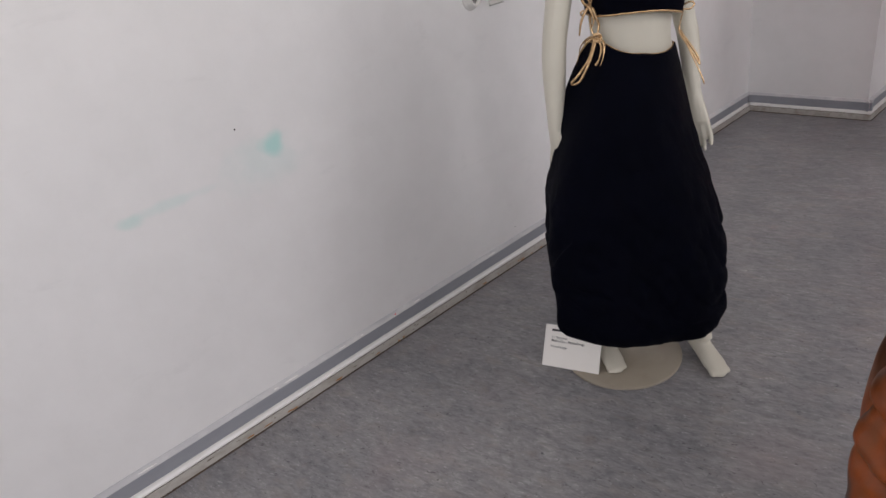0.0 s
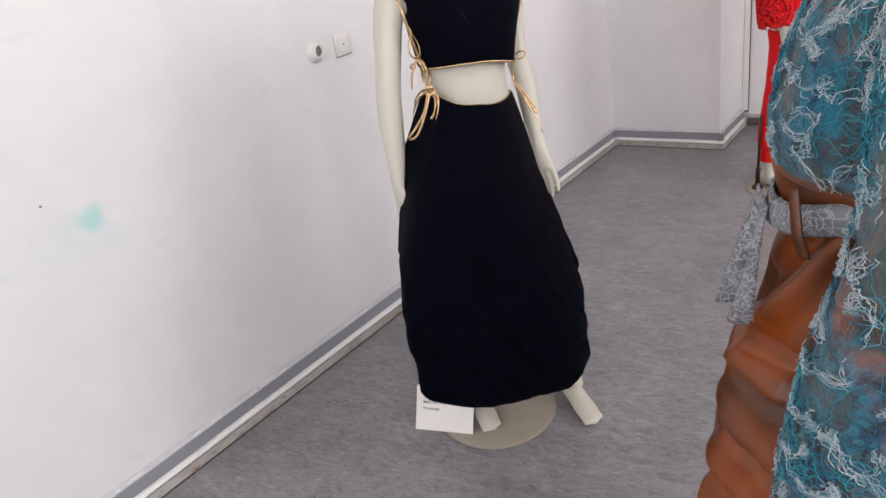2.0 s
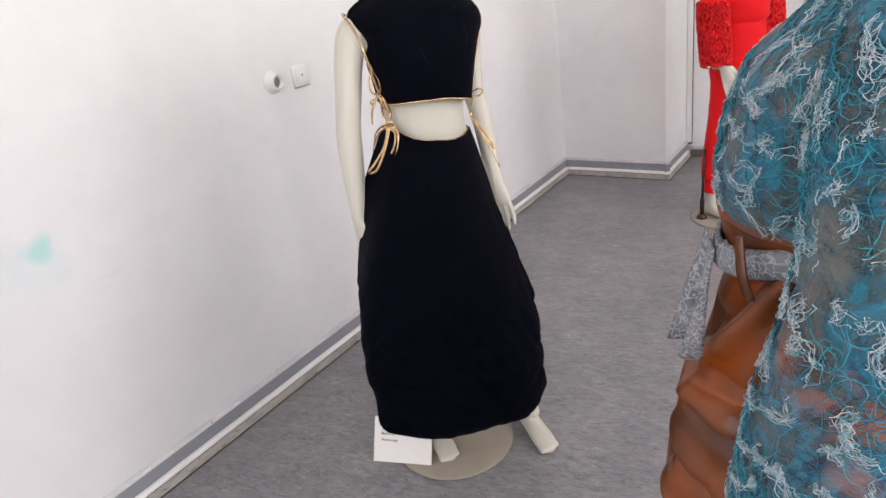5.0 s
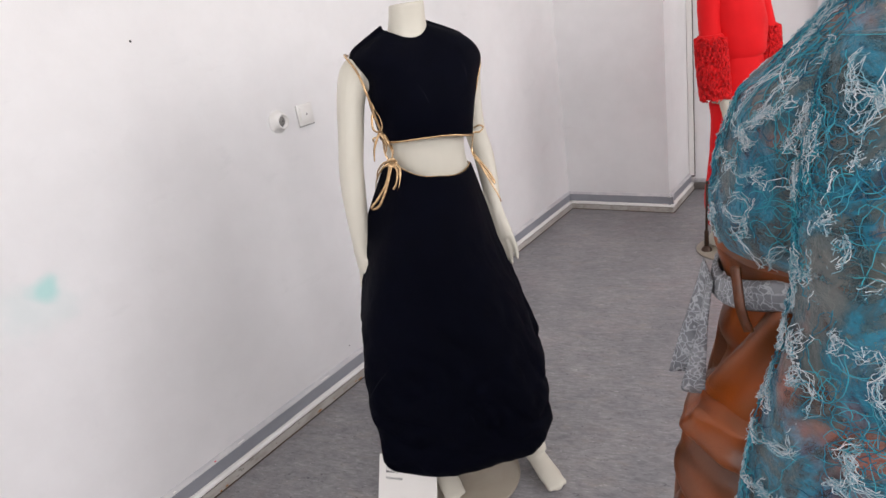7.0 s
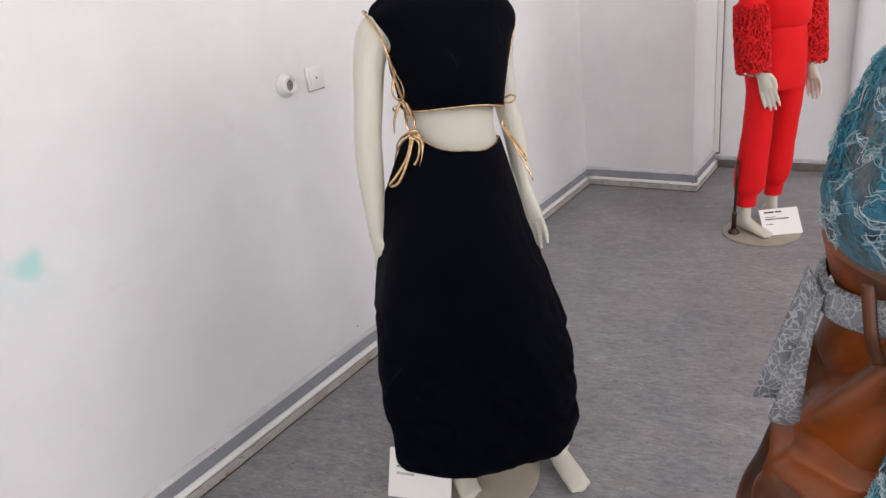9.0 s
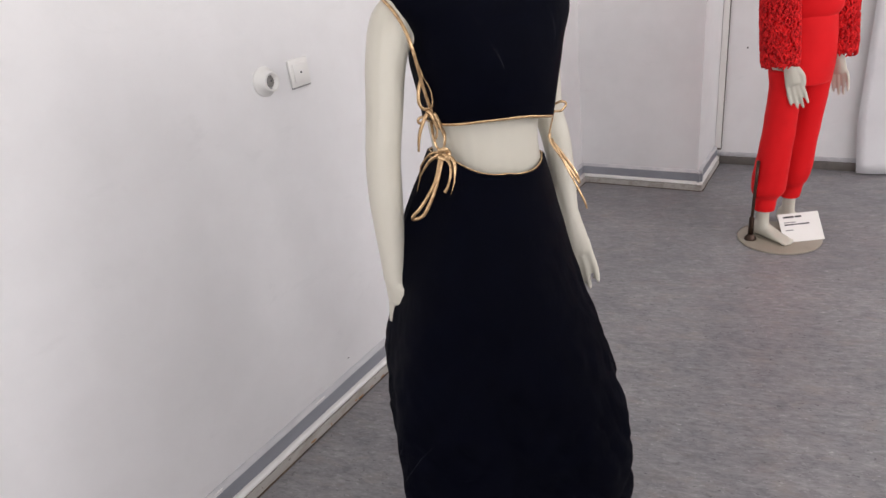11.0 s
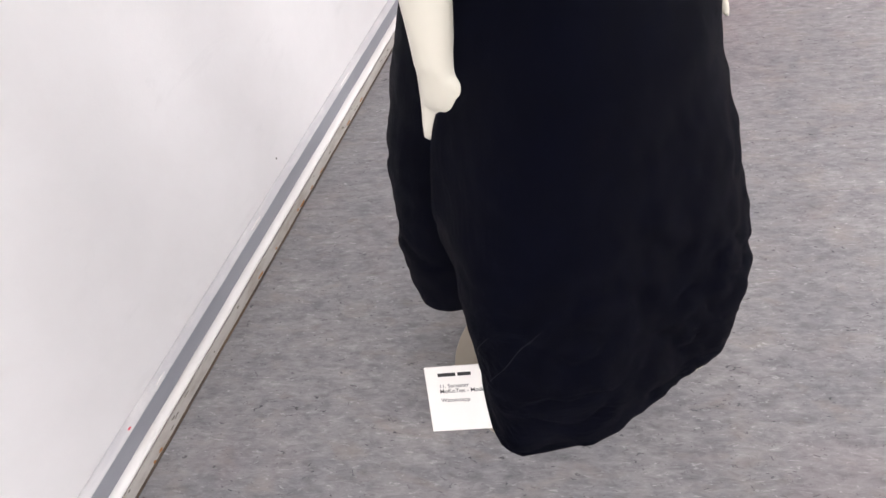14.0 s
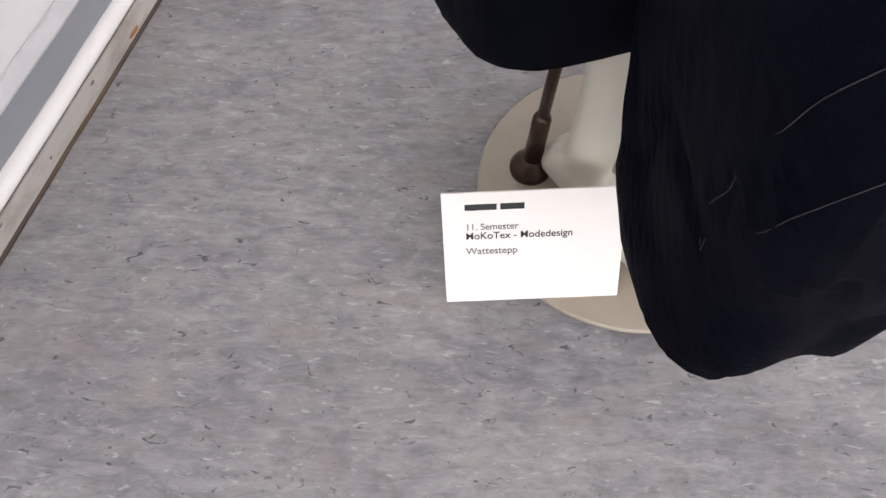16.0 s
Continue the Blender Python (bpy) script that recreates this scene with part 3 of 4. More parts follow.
mannequin(A, TORSO_A,
          [[(-0.115, 0.045, 1.355, 0.036, 0.042), (-0.152, 0.040, 1.335, 0.042, 0.046), (-0.180, 0.032, 1.27, 0.038, 0.042), (-0.201, 0.022, 1.18, 0.035, 0.039), (-0.219, 0.016, 1.10, 0.034, 0.036),
            (-0.228, 0.010, 1.03, 0.034, 0.034), (-0.235, 0.000, 0.96, 0.030, 0.031), (-0.242, -0.012, 0.89, 0.0245, 0.027), (-0.246, -0.018, 0.855, 0.023, 0.025)],
           [(0.155, 0.045, 1.35, 0.036, 0.042), (0.178, 0.05, 1.315, 0.037, 0.042), (0.174, 0.055, 1.21, 0.034, 0.038), (0.176, 0.050, 1.11, 0.031, 0.034), (0.186, 0.038, 1.04, 0.031, 0.032),
            (0.186, 0.018, 0.96, 0.027, 0.028), (0.180, -0.008, 0.885, 0.021, 0.024), (0.178, -0.014, 0.865, 0.021, 0.023)],
           [(-0.075, 0.03, 0.80, 0.078, 0.085), (-0.09, 0.02, 0.60, 0.060, 0.066), (-0.10, 0.02, 0.47, 0.048, 0.052), (-0.115, 0.02, 0.33, 0.046, 0.052), (-0.125, 0.02, 0.16, 0.030, 0.034), (-0.128, 0.02, 0.09, 0.027, 0.033), (-0.13, 0.015, 0.06, 0.026, 0.034)],
           [(0.08, 0.02, 0.80, 0.078, 0.085), (0.11, -0.03, 0.60, 0.060, 0.066), (0.125, -0.06, 0.47, 0.048, 0.052), (0.152, -0.085, 0.33, 0.046, 0.052), (0.170, -0.105, 0.16, 0.030, 0.034), (0.173, -0.11, 0.09, 0.027, 0.033), (0.173, -0.12, 0.06, 0.026, 0.034)]],
          [((-0.246, -0.018, 0.865), (-0.248, -0.036, 0.742), (0.30, -0.90, -0.2), 0.032, 0.011, 1), ((0.178, -0.014, 0.872), (0.184, -0.062, 0.712), (0.80, -0.60, 0), 0.034, 0.012, -1)],
          [((-0.128, 0.075, 0.010), (-0.136, -0.135, 0.010), (-0.13, 0.03, 0.08)), ((0.165, -0.055, 0.003), (0.163, -0.258, 0.003), (0.168, -0.1, 0.08))],
          "headless cream lacquered mannequin with one hand in the skirt's side slit")
stand(A, (-0.076, -0.024, 0), 0.197, (-0.151, 0.083), (-0.148, 0.08, 0.45), "round beige steel mannequin stand with a dark bronze rod")

# z, left, right, front, slit edge, back
SKIRT = [(1.090, -0.110, 0.114, -0.070, -0.000, 0.103), (1.040, -0.133, 0.120, -0.090, -0.000, 0.122), (0.950, -0.184, 0.142, -0.140, -0.010, 0.155), (0.850, -0.236, 0.165, -0.189, -0.045, 0.181), (0.750, -0.278, 0.188, -0.202, -0.048, 0.195), (0.650, -0.318, 0.214, -0.231, -0.043, 0.209), (0.550, -0.338, 0.236, -0.247, -0.058, 0.205), (0.450, -0.350, 0.245, -0.268, -0.092, 0.220), (0.350, -0.348, 0.240, -0.276, -0.128, 0.240), (0.280, -0.346, 0.236, -0.281, -0.138, 0.252), (0.220, -0.338, 0.234, -0.284, -0.148, 0.268), (0.150, -0.320, 0.230, -0.280, -0.154, 0.277)]

# the slit edge of the front panel: z, x, y
SLIT = [(1.090, -0.123, 0.008), (1.040, -0.151, 0.012), (0.950, -0.210, -0.011), (0.850, -0.239, -0.025), (0.750, -0.270, -0.018), (0.670, -0.295, -0.035), (0.600, -0.282, -0.011), (0.540, -0.264, -0.001), (0.450, -0.251, -0.025), (0.360, -0.276, -0.071), (0.300, -0.331, -0.104), (0.230, -0.334, -0.212), (0.150, -0.327, -0.198)]
# hem height along the front and the back panel, from the slit edge on
HEM_FRONT = [(0.000, 0.335), (0.080, 0.278), (0.160, 0.241), (0.300, 0.216), (0.450, 0.212), (0.600, 0.220), (0.750, 0.244), (0.900, 0.262), (1.000, 0.300)]
HEM_BACK = [(0.000, 0.345), (0.080, 0.334), (0.160, 0.318), (0.300, 0.296), (0.450, 0.301), (0.600, 0.303), (0.750, 0.303), (0.900, 0.303), (1.000, 0.312)]


def along(pts, n):
    """n+1 points evenly spaced on a smooth curve through pts."""
    c = smooth_path(pts, 8)
    d = np.r_[0, np.cumsum(np.linalg.norm(np.diff(c, axis=0), axis=1))]
    u = np.linspace(0, d[-1], n + 1)
    return np.stack([np.interp(u, d, c[:, k]) for k in range(c.shape[1])], 1)


def skirt_plan(z, side, n):
    """The line of the front or the back panel at height z, from its slit edge round to the far hip."""
    l, r, f, e, b = table(SKIRT, z)
    w = r - l
    h = min(1.0, max(0.0, (0.85 - z) / 0.45))
    if side == "front":
        ex, ey = table(SLIT, z)
        return along([(ex, ey), (l + 0.012 * w, 0.55 * f + 0.45 * e), (l + 0.09 * w, 0.90 * f), (l + 0.26 * w, 1.02 * f), (l + 0.52 * w, (1.01 + 0.03 * h) * f), (l + 0.72 * w, (0.84 + 0.24 * h) * f), (l + 0.87 * w, (0.54 + 0.33 * h) * f), (l + 0.97 * w, (0.18 + 0.24 * h) * f), (r + 0.014 * h, 0.0), (r + 0.004 * h, 0.08)], n)
    k = min(1.0, max(0.0, (1.0 - z) / 0.3))
    return along([(l + (0.02 + 0.30 * k) * w, e + 0.10 * k), (l + (0.01 + 0.16 * k) * w, 0.02 + 0.01 * k), (l + 0.125 * w * k + 0.005, 0.05 + 0.04 * k), (l + (0.05 + 0.13 * k) * w, 0.55 * b + 0.045 * k), (l + 0.30 * w, 0.92 * b + 0.02 * k), (l + 0.55 * w, b + 0.02 * k), (l + 0.8 * w, 0.90 * b), (r - 0.01, 0.5 * b), (r - 0.012, 0.02)], n)


def skirt_panel(side, hem, rows=80, cols=96):
    """A front or back panel whose lower corners are rounded."""
    hem_curve = smooth_path(hem, 6)
    levels = np.linspace(1.09, 0.14, 200)
    plans = np.array([skirt_plan(z, side, cols) for z in levels])
    rings = []
    for j in range(rows + 1):
        ring = []
        f = j / rows
        for k in range(cols + 1):
            s = k / cols
            x0 = plans[5, k, 0]
            dip = max(0.0, 1 - ((x0 - 0.02) / 0.13) ** 2) if side == "front" else 0.0
            zt = 1.080 - 0.03 * max(0.0, x0 / 0.13) - 0.040 * dip
            zb = float(np.interp(s, hem_curve[:, 0], hem_curve[:, 1]))
            z = zt + (zb - zt) * f
            i = (1.09 - z) / 0.95 * 199
            i0 = int(min(198, max(0, i)))
            p = plans[i0, k] * (1 - (i - i0)) + plans[i0 + 1, k] * (i - i0)
            low = max(0.0, min(1.0, (1.03 - z) / 0.5))
            out = Vector((p[0] + 0.06, p[1] + 0.02, 0)).normalized()
            wr = 0.010 * noise.noise((p[0] * 8, p[1] * 8, z * 2.4)) + 0.006 * noise.noise((p[0] * 26, p[1] * 26 + z * 12, z * 9)) + 0.004 * noise.noise((p[0] * 60 + z * 25, p[1] * 60, z * 16))
            crush = abs(noise.noise((p[0] * 13 + z * 5, p[1] * 13 - z * 4, z * 11)))
            wr -= 0.010 * max(0.0, 0.22 - crush) / 0.22 * max(0.0, min(1.0, (0.75 - z) / 0.3)) * min(1.0, (1.0 - f) / 0.12)
            if side == "front":
                # pleats that fall from the far hip, and dart tucks near the hem
                wr += 0.009 * math.sin(s * 95) * math.exp(-((s - 0.80 - 0.08 * (0.6 - z)) / 0.06) ** 2)
                wr -= 0.007 * math.exp(-((s - 0.36 + 0.10 * (z - 0.25)) / 0.012) ** 2) * math.exp(-((z - 0.36) / 0.10) ** 2)
                wr -= 0.006 * math.exp(-((s - 0.47 + 0.25 * (z - 0.25)) / 0.012) ** 2) * math.exp(-((z - 0.40) / 0.10) ** 2)
            if f > 0.94 and side == "front":
                wr -= 0.02 * ((f - 0.94) / 0.06) ** 2
            q = Vector((p[0], p[1], z)) + out * wr * low
            ring.append(q)
        rings.append(ring)
    bm = bmesh.new()
    loft(bm, rings, (False, False), closed=False)
    return bm, rings


skirt = empty("skirt", A, "long black quilted cotton skirt of two panels, slit at the sides", "skirt")
fbm, rim_f = skirt_panel("front", HEM_FRONT)
bbm, rim_b = skirt_panel("back", HEM_BACK)
front = part("front_panel", fbm, BLACK, skirt)
back = part("back_panel", bbm, BLACK, skirt)
for o in (front, back):
    add_modifiers(o, 0, 1, 0.008)
for cols, rows_ in ((np.linspace(12, 17, 8), np.linspace(66, 48, 8)), (np.linspace(12.3, 24, 10), np.linspace(65, 44, 10)), (np.linspace(11.6, 11.8, 6), np.linspace(64, 57, 6))):
    bm = bmesh.new()
    pts = []
    for cc, rr in zip(cols, rows_):
        q = rim_f[int(rr)][int(cc)].lerp(rim_f[int(rr)][int(cc) + 1], cc - int(cc)).lerp(rim_f[int(rr) + 1][int(cc)], rr - int(rr))
        o = Vector((q.x + 0.06, q.y + 0.02, 0)).normalized()
        pts.append((*(q + o * 0.0047), 0.00030))
    tube(bm, pts, 6, 3)
    part("dart_seam", bm, THREAD, front, "fine stitched dart")
rim_f, rim_b = rim_f[0], rim_b[0]
for rim in (rim_f, rim_b):
    bm = bmesh.new()
    tube(bm, [(*p, 0.0019) for p in rim[::3]], 8, 2)
    part("waist_piping", bm, GOLD, skirt, "gold satin piping")

# crop top
# half width, front, back, height in front, height at the sides, centre
TOP = smooth_path([(0.066, -0.010, 0.098, 1.402, 1.432, 0.012), (0.088, -0.020, 0.104, 1.394, 1.422, 0.012), (0.126, -0.036, 0.112, 1.380, 1.405, 0.014), (0.165, -0.054, 0.120, 1.360, 1.384, 0.016), (0.182, -0.073, 0.126, 1.333, 1.355, 0.018), (0.178, -0.090, 0.128, 1.30, 1.312, 0.02),
                   (0.160, -0.106, 0.125, 1.26, 1.262, 0.018), (0.146, -0.113, 0.12, 1.218, 1.216, 0.016), (0.138, -0.108, 0.115, 1.178, 1.17, 0.014), (0.134, -0.100, 0.11, 1.149, 1.134, 0.012)], 5)


def top_point(th, j):
    a, yf, yb, zf, zs, cx = TOP[j]
    c, s = math.cos(th), math.sin(th)
    p = 2.25
    c2, s2 = math.copysign(abs(c) ** (2 / p), c), math.copysign(abs(s) ** (2 / p), s)
    y0 = (yf + yb) / 2
    low = j / (len(TOP) - 1)
    z = zf + (zs - zf) * abs(c) ** 1.6 + (0.012 * (1 - low) if s > 0 else 0) - 0.018 * low**3 * c
    wr = 0.004 * noise.noise((c * 2.5, s * 2.5, z * 9)) + (0.012 * math.exp(-((z - 1.325) / 0.035) ** 2) * max(0, c) ** 4)
    if c > 0:
        a -= 0.012 * c
    if c < 0:
        a -= 0.030 * math.exp(-((z - 1.315) / 0.04) ** 2) * abs(c)
    return Vector((cx + c2 * (a + wr), y0 + s2 * ((yb - yf) / 2 + wr), z))


top = empty("crop_top", A, "black sleeveless crop top tied at the sides with gold ribbons", "top")
bm = bmesh.new()
n = 72
last = len(TOP) - 1
loft(bm, [[top_point(2 * math.pi * k / n, j) for k in range(n)] for j in range(last + 1)], (False, False))
o = part("bodice", bm, BLACK, top)
add_modifiers(o, 0, 1, 0.005)
bm = bmesh.new()
tube(bm, [(*(top_point(2 * math.pi * k / 40, last)), 0.0036) for k in range(41)], 8, 2)
part("hem_piping", bm, GOLD, top, "gold satin piping")
for pts in ([(-0.150, 0.095, 1.382), (-0.164, 0.070, 1.387), (-0.168, 0.03, 1.377), (-0.164, -0.008, 1.357), (-0.159, -0.036, 1.328), (-0.155, -0.048, 1.298), (-0.148, -0.046, 1.262), (-0.140, -0.042, 1.22), (-0.130, -0.038, 1.18), (-0.122, -0.036, 1.142)],
            [(0.182, 0.095, 1.378), (0.194, 0.065, 1.374), (0.199, 0.02, 1.348), (0.194, -0.008, 1.31), (0.176, -0.012, 1.26), (0.158, -0.012, 1.21), (0.145, -0.012, 1.16)]):
    bm = bmesh.new()
    tube(bm, [(*p, 0.0032) for p in pts], 8, 5)
    part("armhole_piping", bm, GOLD, top, "gold satin piping")
for s0, s1, j0, j1 in ((-0.36, -0.16, 13, 31), (-0.24, -0.14, 18, 33), (0.40, 0.56, 12, 27), (0.46, 0.60, 14, 29)):
    bm = bmesh.new()
    pts = []
    for j in range(j0, j1):
        p = top_point(1.5 * math.pi + s0 + (s1 - s0) * ((j - j0) / (j1 - j0)) ** 1.5, j)
        pts.append((p.x, p.y - 0.0021, p.z, 0.00055))
    tube(bm, pts, 6, 1)
    part("dart_seam", bm, THREAD, top, "fine stitched dart")


rnd = random.Random(23)


def tie(name, parent, bands, label):
    bm = bmesh.new()
    for pts, width in bands:
        ribbon(bm, pts, width * 0.8, 0.0004, face=(-0.25, -1, 0.1), twist=rnd.uniform(-1.6, 1.6))
    return part(name, bm, GOLD, parent, label)


tie("ribbon_tie", top, [
    ([(-0.142, -0.030, 1.262), (-0.140, -0.036, 1.245), (-0.150, -0.040, 1.222), (-0.153, -0.042, 1.198), (-0.144, -0.046, 1.186), (-0.130, -0.048, 1.192), (-0.128, -0.044, 1.218), (-0.138, -0.038, 1.245)], 0.008),
    ([(-0.142, -0.040, 1.188), (-0.134, -0.048, 1.170), (-0.128, -0.050, 1.145), (-0.132, -0.050, 1.128)], 0.008),
    ([(-0.138, -0.042, 1.180), (-0.150, -0.044, 1.165), (-0.160, -0.040, 1.140), (-0.164, -0.034, 1.108)], 0.009),
    ([(-0.128, -0.044, 1.176), (-0.120, -0.048, 1.155), (-0.116, -0.050, 1.130)], 0.010),
    ([(-0.148, -0.036, 1.172), (-0.156, -0.034, 1.168), (-0.154, -0.032, 1.160), (-0.144, -0.036, 1.163)], 0.006)], "gold satin ribbon bow under the arm")
tie("ribbon_tie", top, [
    ([(0.138, -0.03, 1.136), (0.152, -0.040, 1.142), (0.163, -0.04, 1.134), (0.150, -0.042, 1.124), (0.128, -0.05, 1.128)], 0.006),
    ([(0.128, -0.05, 1.13), (0.122, -0.045, 1.10), (0.118, -0.04, 1.075)], 0.004)], "gold satin ribbon bow")
tie("ribbon_tie", skirt, [
    ([(-0.116, -0.028, 1.152), (-0.112, -0.046, 1.13), (-0.122, -0.050, 1.098)], 0.009),
    ([(-0.126, -0.020, 1.156), (-0.132, -0.040, 1.125), (-0.126, -0.048, 1.098)], 0.007),
    ([(-0.125, -0.046, 1.098), (-0.148, -0.058, 1.05), (-0.184, -0.062, 1.010), (-0.201, -0.056, 0.993), (-0.197, -0.054, 0.985), (-0.180, -0.064, 0.995), (-0.152, -0.066, 1.04), (-0.122, -0.050, 1.096)], 0.008),
    ([(-0.124, -0.048, 1.098), (-0.108, -0.064, 1.085), (-0.114, -0.076, 1.05), (-0.130, -0.082, 1.018)], 0.009),
    ([(-0.124, -0.048, 1.098), (-0.114, -0.062, 1.075), (-0.124, -0.070, 1.045), (-0.138, -0.074, 1.030)], 0.008),
    ([(-0.125, -0.046, 1.098), (-0.148, -0.044, 1.088), (-0.166, -0.036, 1.062), (-0.176, -0.030, 1.032)], 0.009),
    ([(-0.125, -0.046, 1.100), (-0.140, -0.034, 1.098), (-0.158, -0.024, 1.078), (-0.164, -0.020, 1.052)], 0.007),
    ([(-0.132, -0.050, 1.105), (-0.120, -0.058, 1.107), (-0.112, -0.054, 1.098), (-0.120, -0.058, 1.090), (-0.132, -0.050, 1.096)], 0.012)], "gold satin ribbon bow with a long loop")
tie("ribbon_tie", skirt, [
    ([(0.118, -0.045, 1.085), (0.116, -0.052, 1.068), (0.130, -0.075, 1.03), (0.148, -0.092, 0.99), (0.153, -0.093, 0.982), (0.148, -0.088, 1.005), (0.130, -0.068, 1.045), (0.118, -0.052, 1.07)], 0.007),
    ([(0.118, -0.052, 1.075), (0.130, -0.082, 1.02), (0.150, -0.108, 0.955), (0.156, -0.114, 0.93)], 0.005)], "gold satin ribbon bow")

# caption card leaning back against the foot
c0, c1, ct = Vector((0.561, 0.369, 0.002)), Vector((0.757, 0.426, 0.0125)), Vector((0.537, 0.446, 0.119))
cx = (c1 - c0).normalized()
cz = ((ct - c0) - cx * (ct - c0).dot(cx)).normalized()
cy = cz.cross(cx)
CA = Matrix((cx, cy, cz)).transposed().to_4x4()
CA.translation = c0
card(CA, 0.207, 0.146, [("bar", 0.026, 0.124, 0.0075, (0.036, 0.027), INK), ("text", 0.026, 0.099, 0.0115, "11. Semester", INK_GREY), ("text", 0.026, 0.087, 0.0125, "MoKoTex - Modedesign", INK), ("text", 0.026, 0.067, 0.0125, "Wattestepp", INK_GREY)],
     "white caption card with black print leaning on the floor")

# ---- the mannequin in red ----
R = pose(1.165, 2.74, 0, 0, 0, 50)
TORSO_R = [(r[0], 0.04, r[2], r[3] * 0.80, r[4] * 0.9) for r in TORSO_A]
mannequin(R, TORSO_R,
          [[(-0.06, 0.045, 1.375, 0.036, 0.042), (-0.08, 0.042, 1.34, 0.041, 0.046), (-0.115, 0.03, 1.2, 0.038, 0.042), (-0.125, 0.0, 1.06, 0.034, 0.034), (-0.118, -0.02, 0.93, 0.03, 0.03), (-0.106, -0.04, 0.86, 0.022, 0.024), (-0.104, -0.042, 0.84, 0.021, 0.023)],
           [(0.11, 0.045, 1.375, 0.036, 0.042), (0.145, 0.045, 1.34, 0.040, 0.044), (0.170, 0.04, 1.2, 0.037, 0.040), (0.185, 0.02, 1.03, 0.034, 0.034), (0.195, 0.0, 0.90, 0.026, 0.028), (0.198, -0.005, 0.83, 0.021, 0.023)],
           [(-0.035, 0.03, 0.80, 0.06, 0.06), (-0.042, 0.03, 0.60, 0.050, 0.05), (-0.052, 0.025, 0.47, 0.045, 0.045), (-0.062, 0.03, 0.33, 0.044, 0.045), (-0.078, 0.035, 0.16, 0.028, 0.032), (-0.079, 0.035, 0.09, 0.026, 0.032), (-0.079, 0.03, 0.06, 0.025, 0.033)],
           [(0.122, 0.04, 0.80, 0.06, 0.06), (0.142, 0.06, 0.60, 0.050, 0.05), (0.143, 0.07, 0.47, 0.045, 0.045), (0.138, 0.08, 0.33, 0.044, 0.045), (0.128, 0.09, 0.16, 0.028, 0.032), (0.126, 0.09, 0.09, 0.026, 0.032), (0.125, 0.085, 0.06, 0.025, 0.033)]],
          [((-0.104, -0.042, 0.85), (-0.034, -0.064, 0.648), (0.8, -0.6, 0), 0.032, 0.012, 1), ((0.198, -0.005, 0.84), (0.262, -0.005, 0.645), (0.4, -0.9, 0), 0.030, 0.012, -1)],
          [((-0.082, 0.085, 0.010), (-0.052, -0.12, 0.010), (-0.08, 0.04, 0.08)), ((0.118, 0.14, 0.010), (0.152, -0.055, 0.010), (0.085, 0.1, 0.08))],
          "cream lacquered mannequin dressed in red knitwear")
stand(R, (-0.023, -0.019, 0), 0.182, (-0.147, 0.03), (-0.14, 0.03, 0.4), "round beige steel mannequin stand with a dark bronze rod")


def knit(bm, rows, amp=0.008, freq=9.0, seed=0.0, power=2.0, n=40, steps=7, crease=None):
    rr = smooth_path(rows, steps)
    rings = []
    for r in rr:
        ring = oval(r[1], r[2], r[0], r[3], r[4], n=n, power=power)
        c = Vector((r[1], r[2], r[0]))
        if crease:
            ring = [p + (p - c).normalized() * crease(p) for p in ring]
        rings.append([p + (p - c).normalized() * amp * (noise.noise((p.x * freq + seed, p.y * freq, p.z * freq * 0.6)) + 0.4 * noise.noise((p.x * freq * 3, p.y * freq * 3 + seed, p.z * freq * 2))) for p in ring])
    loft(bm, rings)
    return bm


pants = empty("knit_trousers", R, "bright red knitted trousers gathered at the ankles", "trousers")
bm = bmesh.new()
knit(bm, [(1.05, 0.04, 0.03, 0.118, 0.108), (0.98, 0.043, 0.03, 0.124, 0.116), (0.88, 0.046, 0.03, 0.130, 0.120), (0.78, 0.046, 0.03, 0.130, 0.116), (0.73, 0.046, 0.03, 0.124, 0.106)], 0.004)
part("hip_section", bm, RED, pants)
for rows in ([(0.80, -0.033, 0.025, 0.077, 0.080), (0.70, -0.038, 0.025, 0.070, 0.073), (0.55, -0.046, 0.025, 0.064, 0.066), (0.40, -0.060, 0.025, 0.070, 0.070), (0.30, -0.064, 0.03, 0.073, 0.073), (0.24, -0.067, 0.03, 0.069, 0.069), (0.205, -0.072, 0.032, 0.047, 0.048), (0.17, -0.078, 0.032, 0.043, 0.044), (0.148, -0.079, 0.032, 0.041, 0.042)],
             [(0.80, 0.121, 0.04, 0.078, 0.080), (0.70, 0.136, 0.05, 0.070, 0.073), (0.55, 0.146, 0.06, 0.063, 0.066), (0.40, 0.140, 0.075, 0.067, 0.068), (0.30, 0.137, 0.085, 0.070, 0.070), (0.24, 0.137, 0.09, 0.063, 0.063), (0.205, 0.136, 0.09, 0.047, 0.048), (0.17, 0.130, 0.09, 0.043, 0.044), (0.150, 0.127, 0.09, 0.041, 0.042)]):
    part("trouser_leg", knit(bmesh.new(), rows, 0.007, 8, rows[0][1] * 40), RED, pants)
jumper = empty("knit_jumper", R, "bright red knitted jumper with shaggy looped sleeves", "jumper")
bm = bmesh.new()
